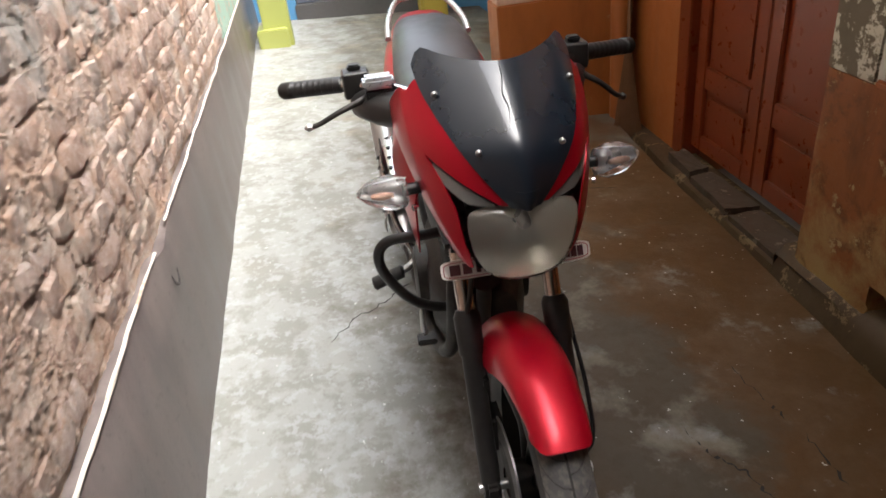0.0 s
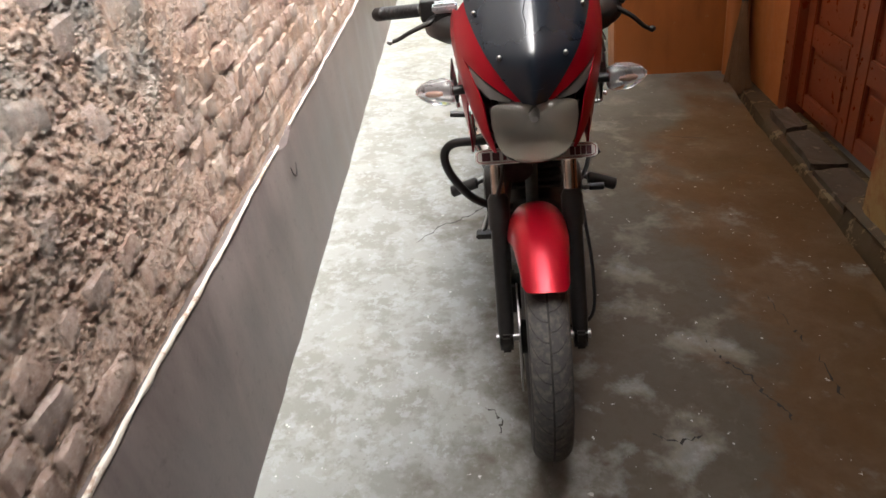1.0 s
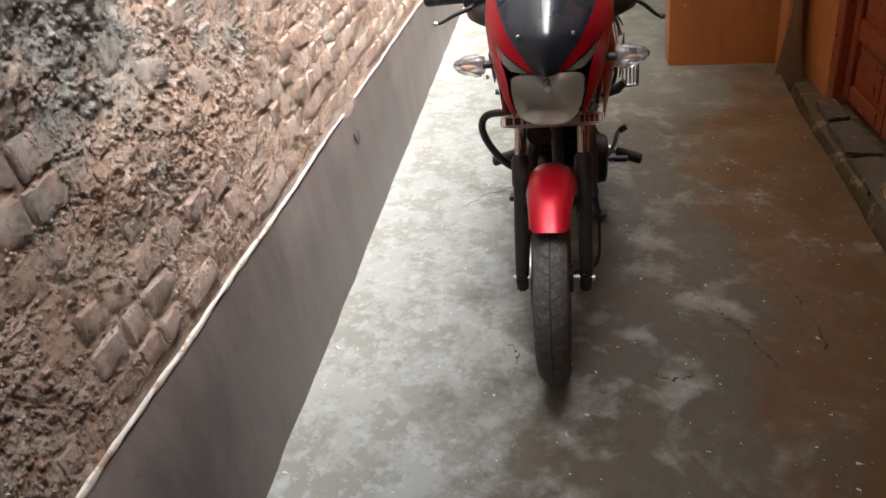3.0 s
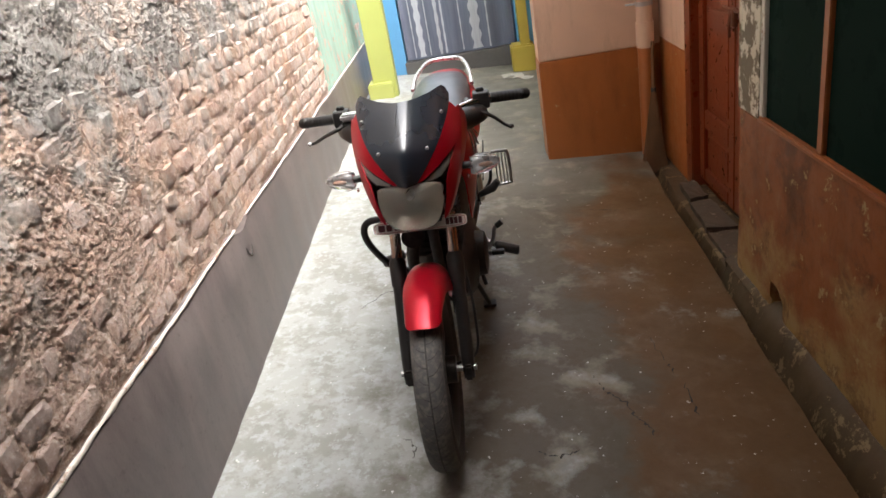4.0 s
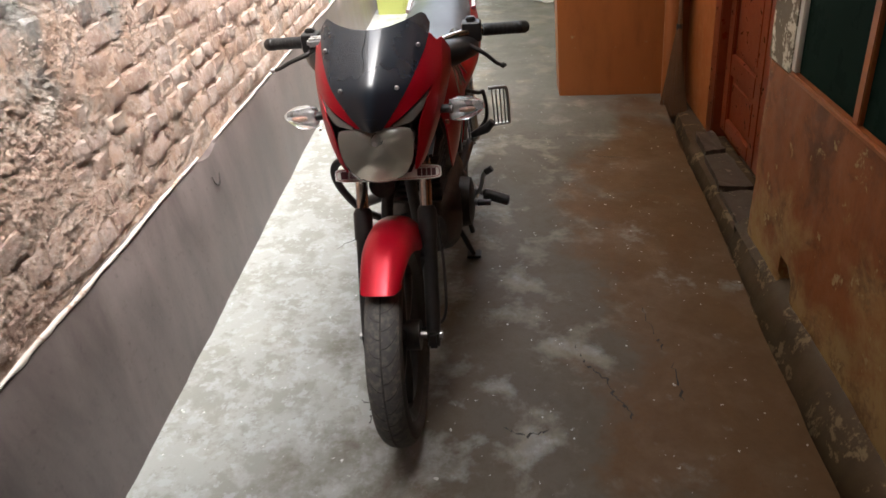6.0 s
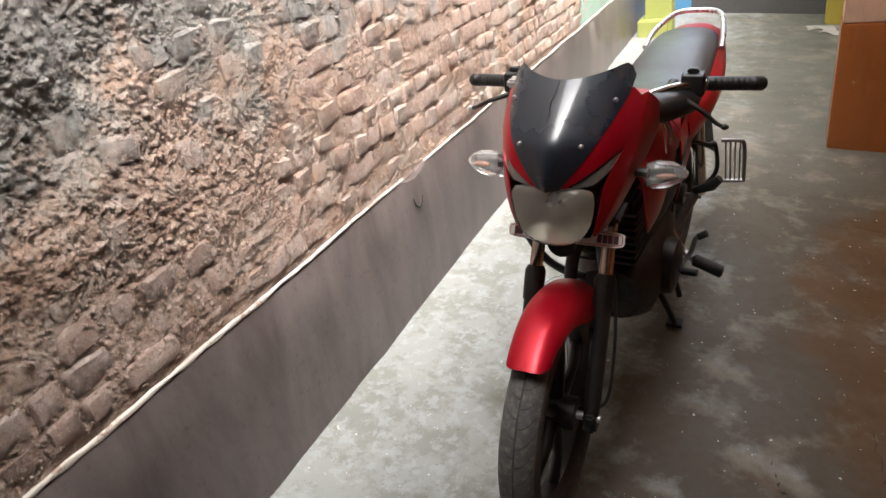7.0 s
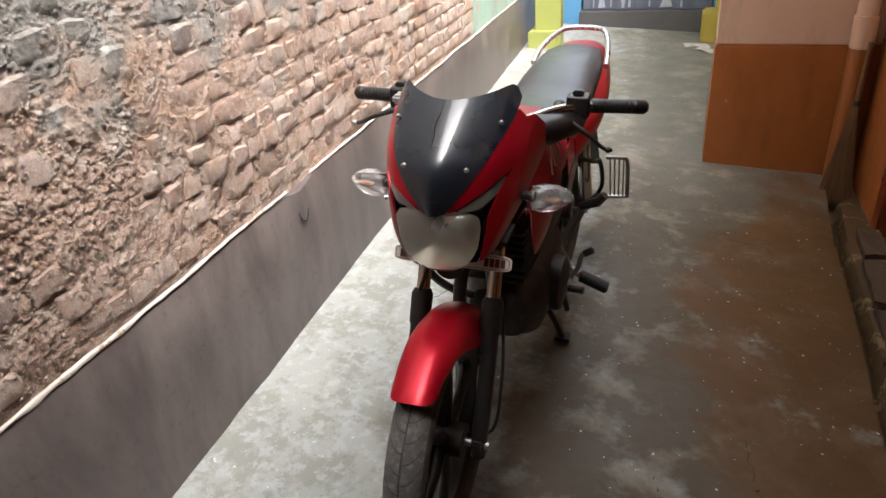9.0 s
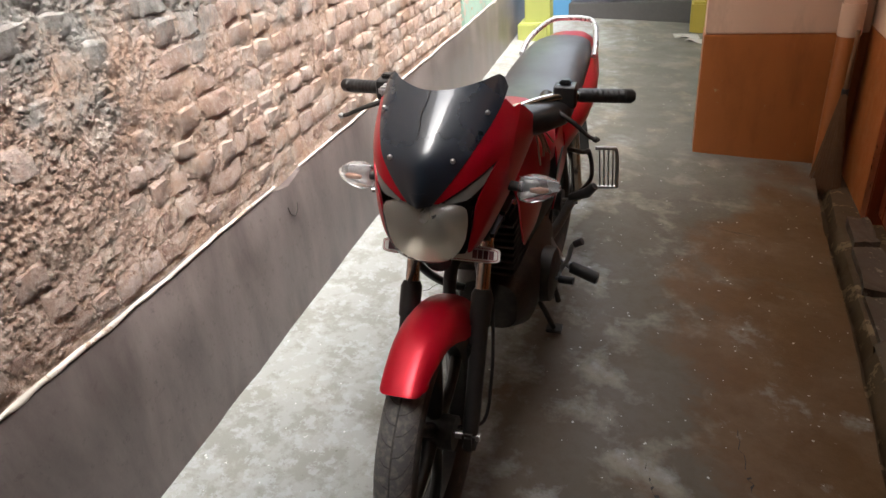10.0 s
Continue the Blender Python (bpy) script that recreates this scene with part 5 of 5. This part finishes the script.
def leg_guard():
    """Wire guard beside the rear wheel."""
    g = bpart("rear_guard", tube([(0.195, 1.15, 0.595), (0.24, 1.165, 0.592), (0.264, 1.18, 0.575), (0.268, 1.22, 0.44), (0.262, 1.22, 0.425), (0.20, 1.215, 0.42)], 0.007, 10), STEEL, label="grey steel wire guard by the rear wheel", body=True)
    for k in range(4):
        t = (k + 0.5) / 4
        x = 0.200 + 0.06 * t
        bm = tube([(x, 1.155 + 0.02 * t, 0.590), (x + 0.002, 1.217, 0.424)], 0.0028, 8, curved=False)
        bmesh.ops.transform(bm, matrix=BODY, verts=bm.verts[:])
        part("wire", bm, STEEL, g)
    bpart("guard_stay", tube([(0.10, 1.02, 0.64), (0.16, 1.09, 0.60), (0.178, 1.13, 0.585), (0.178, 1.20, 0.46), (0.13, 1.15, 0.40)], 0.008, 10), GREASE, body=True)
    bpart("pillion_peg", tube([(0.13, 1.06, 0.44), (0.19, 1.05, 0.47), (0.215, 1.045, 0.50)], [0.012, 0.019, 0.014], 12, curved=False), BLACK, body=True)


leg_guard()


def key_strings():
    """A pale thread charm hanging over the front of the tank panel."""
    def at(u, v):
        return Vector((0.160 + 0.075 * u - 0.030 * max(0.0, (v - 0.3) / 0.7) ** 2, 0.270 + 0.30 * u, 0.835 + 0.115 * v))

    k = bpart("key_thread", tube([at(0.30, 1.05), at(0.34, 0.9), at(0.36, 0.6), at(0.35, 0.3)], 0.003, 6), PAPER, label="pale thread charm tied by the tank", body=True)
    for a, b in ((0.30, 0.15), (0.40, 0.35), (0.46, 0.25), (0.52, 0.45)):
        bm = tube([at(0.30, 1.05), at((0.34 + a) / 2, 0.8), at(a, b)], 0.0022, 6)
        bmesh.ops.transform(bm, matrix=BODY, verts=bm.verts[:])
        part("thread", bm, PAPER, k)
    bm = tube([at(0.24, 1.02), at(0.30, 1.06), at(0.38, 1.0)], [0.004, 0.010, 0.005], 8, curved=False)
    bmesh.ops.transform(bm, matrix=BODY, verts=bm.verts[:])
    part("knot", bm, PAPER, k)


key_strings()


# ---- bricks of the old wall ----
def brick_mesh(seed, long):
    rng = random.Random(seed)
    us = [-1, -0.86, -0.45, 0.0, 0.45, 0.86, 1] if long else [-1, -0.82, -0.3, 0.3, 0.82, 1]
    ws = [-1, -0.78, 0.0, 0.78, 1]
    nx, nz = len(us) - 1, len(ws) - 1
    tip = (rng.uniform(-1, 1), rng.uniform(-1, 1))
    chip = [max(0.0, rng.uniform(-0.25, 0.34)) for _ in range(4)]
    bm = bmesh.new()
    front_g = []
    for i, u in enumerate(us):
        col = []
        for j, w in enumerate(ws):
            edge = i in (0, nx) or j in (0, nz)
            near = chip[(u > 0) * 2 + (w > 0)] * max(0.0, abs(u) + abs(w) - 1.0)
            x = 0.5 - (rng.uniform(0.05, 0.22) if edge else 0.0) + 0.06 * rng.uniform(-1, 1) + 0.10 * tip[0] * u + 0.08 * tip[1] * w - 0.7 * near
            y = u * 0.5 * (1 - near * 0.45) + rng.uniform(-0.022, 0.022)
            z = w * 0.5 * (1 - near * 0.75) + rng.uniform(-0.045, 0.045)
            col.append(bm.verts.new((x, y, z)))
        front_g.append(col)
    for i in range(nx):
        for j in range(nz):
            bm.faces.new((front_g[i][j], front_g[i + 1][j], front_g[i + 1][j + 1], front_g[i][j + 1]))
    loop = [front_g[i][0] for i in range(nx + 1)] + [front_g[nx][j] for j in range(1, nz + 1)] + [front_g[i][nz] for i in range(nx - 1, -1, -1)] + [front_g[0][j] for j in range(nz - 1, 0, -1)]
    back = [bm.verts.new((-0.7, v.co.y * 1.03, v.co.z * 1.03)) for v in loop]
    n = len(loop)
    for k in range(n):
        bm.faces.new((loop[k], back[k], back[(k + 1) % n], loop[(k + 1) % n]))
    return mesh_of("brick", bm, BRICK, True, 48)


SHORT = [brick_mesh(k, False) for k in range(14)]
LONG = [brick_mesh(50 + k, True) for k in range(14)]


def lay_bricks():
    rng = random.Random(11)
    spots = []
    z, row = LEDGE + 0.012, 0
    while z < 2.6:
        h = rng.uniform(0.052, 0.074)
        y = FRONT_Y + rng.uniform(0, 0.1)
        while y < BACK_Y - 0.1:
            long = rng.random() < 0.18
            w = rng.uniform(0.12, 0.17) if long else rng.uniform(0.068, 0.108)
            gap = rng.uniform(0.006, 0.014)
            sag = 0.012 * fract(9.0, y * 1.3, z * 2, 3)
            hide = buried(y + w / 2, z + h / 2)
            proud = -0.0126 + 0.0050 * float(np.interp(y, [0.9, 1.9], [0, 1])) + 0.0050 * rng.uniform(-1, 1) + bulge(y + w / 2, z + h / 2) - (0.009 if rng.random() < 0.5 * hide else 0.0)
            if rng.random() > 0.04 + 0.08 * hide + 0.2 * broken(y, z):
                spots.append((long, y + w / 2, z + h / 2 + sag, w, h, proud, rng.uniform(-5, 5), rng.randrange(14)))
            y += w + gap
        z += h + rng.uniform(0.006, 0.013)
        row += 1
    near = [q for q in spots if -0.95 < q[1] < 2.4 and q[2] < 1.42][:300]
    rest = [q for q in spots if q not in near]

    def place(q):
        long, y, z, w, h, proud, tilt, k = q
        return pose(WEST - 0.034 + proud, y, z, tilt, 0, 0) @ Matrix.Diagonal((0.040, w, h, 1)), (LONG if long else SHORT)[k]

    for q in near:
        m, me = place(q)
        ob = new("brick", me)
        ob.parent = west
        ob.matrix_basis = m
    verts, faces = [], []
    cache = {}
    for q in rest:
        m, me = place(q)
        if me.name not in cache:
            cache[me.name] = ([v.co.copy() for v in me.vertices], [tuple(p.vertices) for p in me.polygons])
        co, fs = cache[me.name]
        base = len(verts)
        verts += [m @ c for c in co]
        faces += [tuple(base + i for i in f) for f in fs]
    me = bpy.data.meshes.new("far_bricks")
    me.from_pydata(verts, [], faces)
    me.materials.append(BRICKS)
    ob = new("far_bricks", me)
    ob.parent = west
    ob["kind"] = "stuff"

    # grit and crumbs of brick and mortar over the whole eroded face
    rng = np.random.default_rng(5)
    cell, y0 = 0.004, -1.5
    skin = np.full((1600, 260), -9.0)
    for long, y, z, w, h, proud, tilt, k in spots:
        a, b = int((y - w * 0.5 - y0) / cell), int((y + w * 0.5 - y0) / cell)
        c, d = int((z - h * 0.5 - LEDGE) / cell), int((z + h * 0.5 - LEDGE) / cell)
        if a >= 0 and c >= 0:
            skin[a:b, c:d] = WEST - 0.0145 + proud
    unit = np.array(((0.8, 0, 0), (-0.6, 0, 0), (0, 1, 0), (0, -1, 0), (0, 0, 1), (0, 0, -1), (0.6, 0.6, 0.5), (0.6, -0.6, 0.5), (0.6, 0.6, -0.5), (0.6, -0.6, -0.5)))
    tris = np.array(((0, 6, 7), (0, 8, 6), (0, 9, 8), (0, 7, 9), (6, 4, 7), (9, 5, 8), (6, 2, 4), (7, 4, 3), (8, 2, 6), (9, 3, 5), (7, 3, 9), (8, 5, 2)))
    at, size = [], []
    while len(at) < 52000:
        y = -1.35 + 5.2 * rng.random() ** 1.5
        z = LEDGE + 0.004 + 1.0 * rng.random() ** 1.15
        on = skin[int((y - y0) / cell), int((z - LEDGE) / cell)]
        flesh = WEST - 0.034 + rough(y, z)
        if on > flesh and rng.random() < 0.88 - 0.35 * buried(y, z):
            continue
        s = rng.uniform(0.0022, 0.0056) if rng.random() < 0.95 else rng.uniform(0.005, 0.0078)
        at.append((max(on, flesh) + rng.uniform(-0.9, -0.2) * s, y, z))
        size.append(s)
    at, size = np.array(at), np.array(size)
    n = len(at)
    turn = rng.uniform(0, 2 * np.pi, n)
    ct, st_ = np.cos(turn), np.sin(turn)
    pts = unit[None] * rng.uniform(0.6, 1.35, (n, 10, 1)) * size[:, None, None]
    spun = np.stack((pts[..., 0], pts[..., 1] * ct[:, None] - pts[..., 2] * st_[:, None], pts[..., 1] * st_[:, None] + pts[..., 2] * ct[:, None]), -1)
    verts = (spun + at[:, None]).reshape(-1, 3).tolist()
    faces = (tris[None] + (np.arange(n) * 10)[:, None, None]).reshape(-1, 3).tolist()
    me = bpy.data.meshes.new("crumbs")
    me.from_pydata(verts, [], faces)
    me.shade_smooth()
    me.materials.append(MUD)
    ob = new("crumbs", me)
    ob.parent = west
    ob["kind"] = "stuff"


lay_bricks()
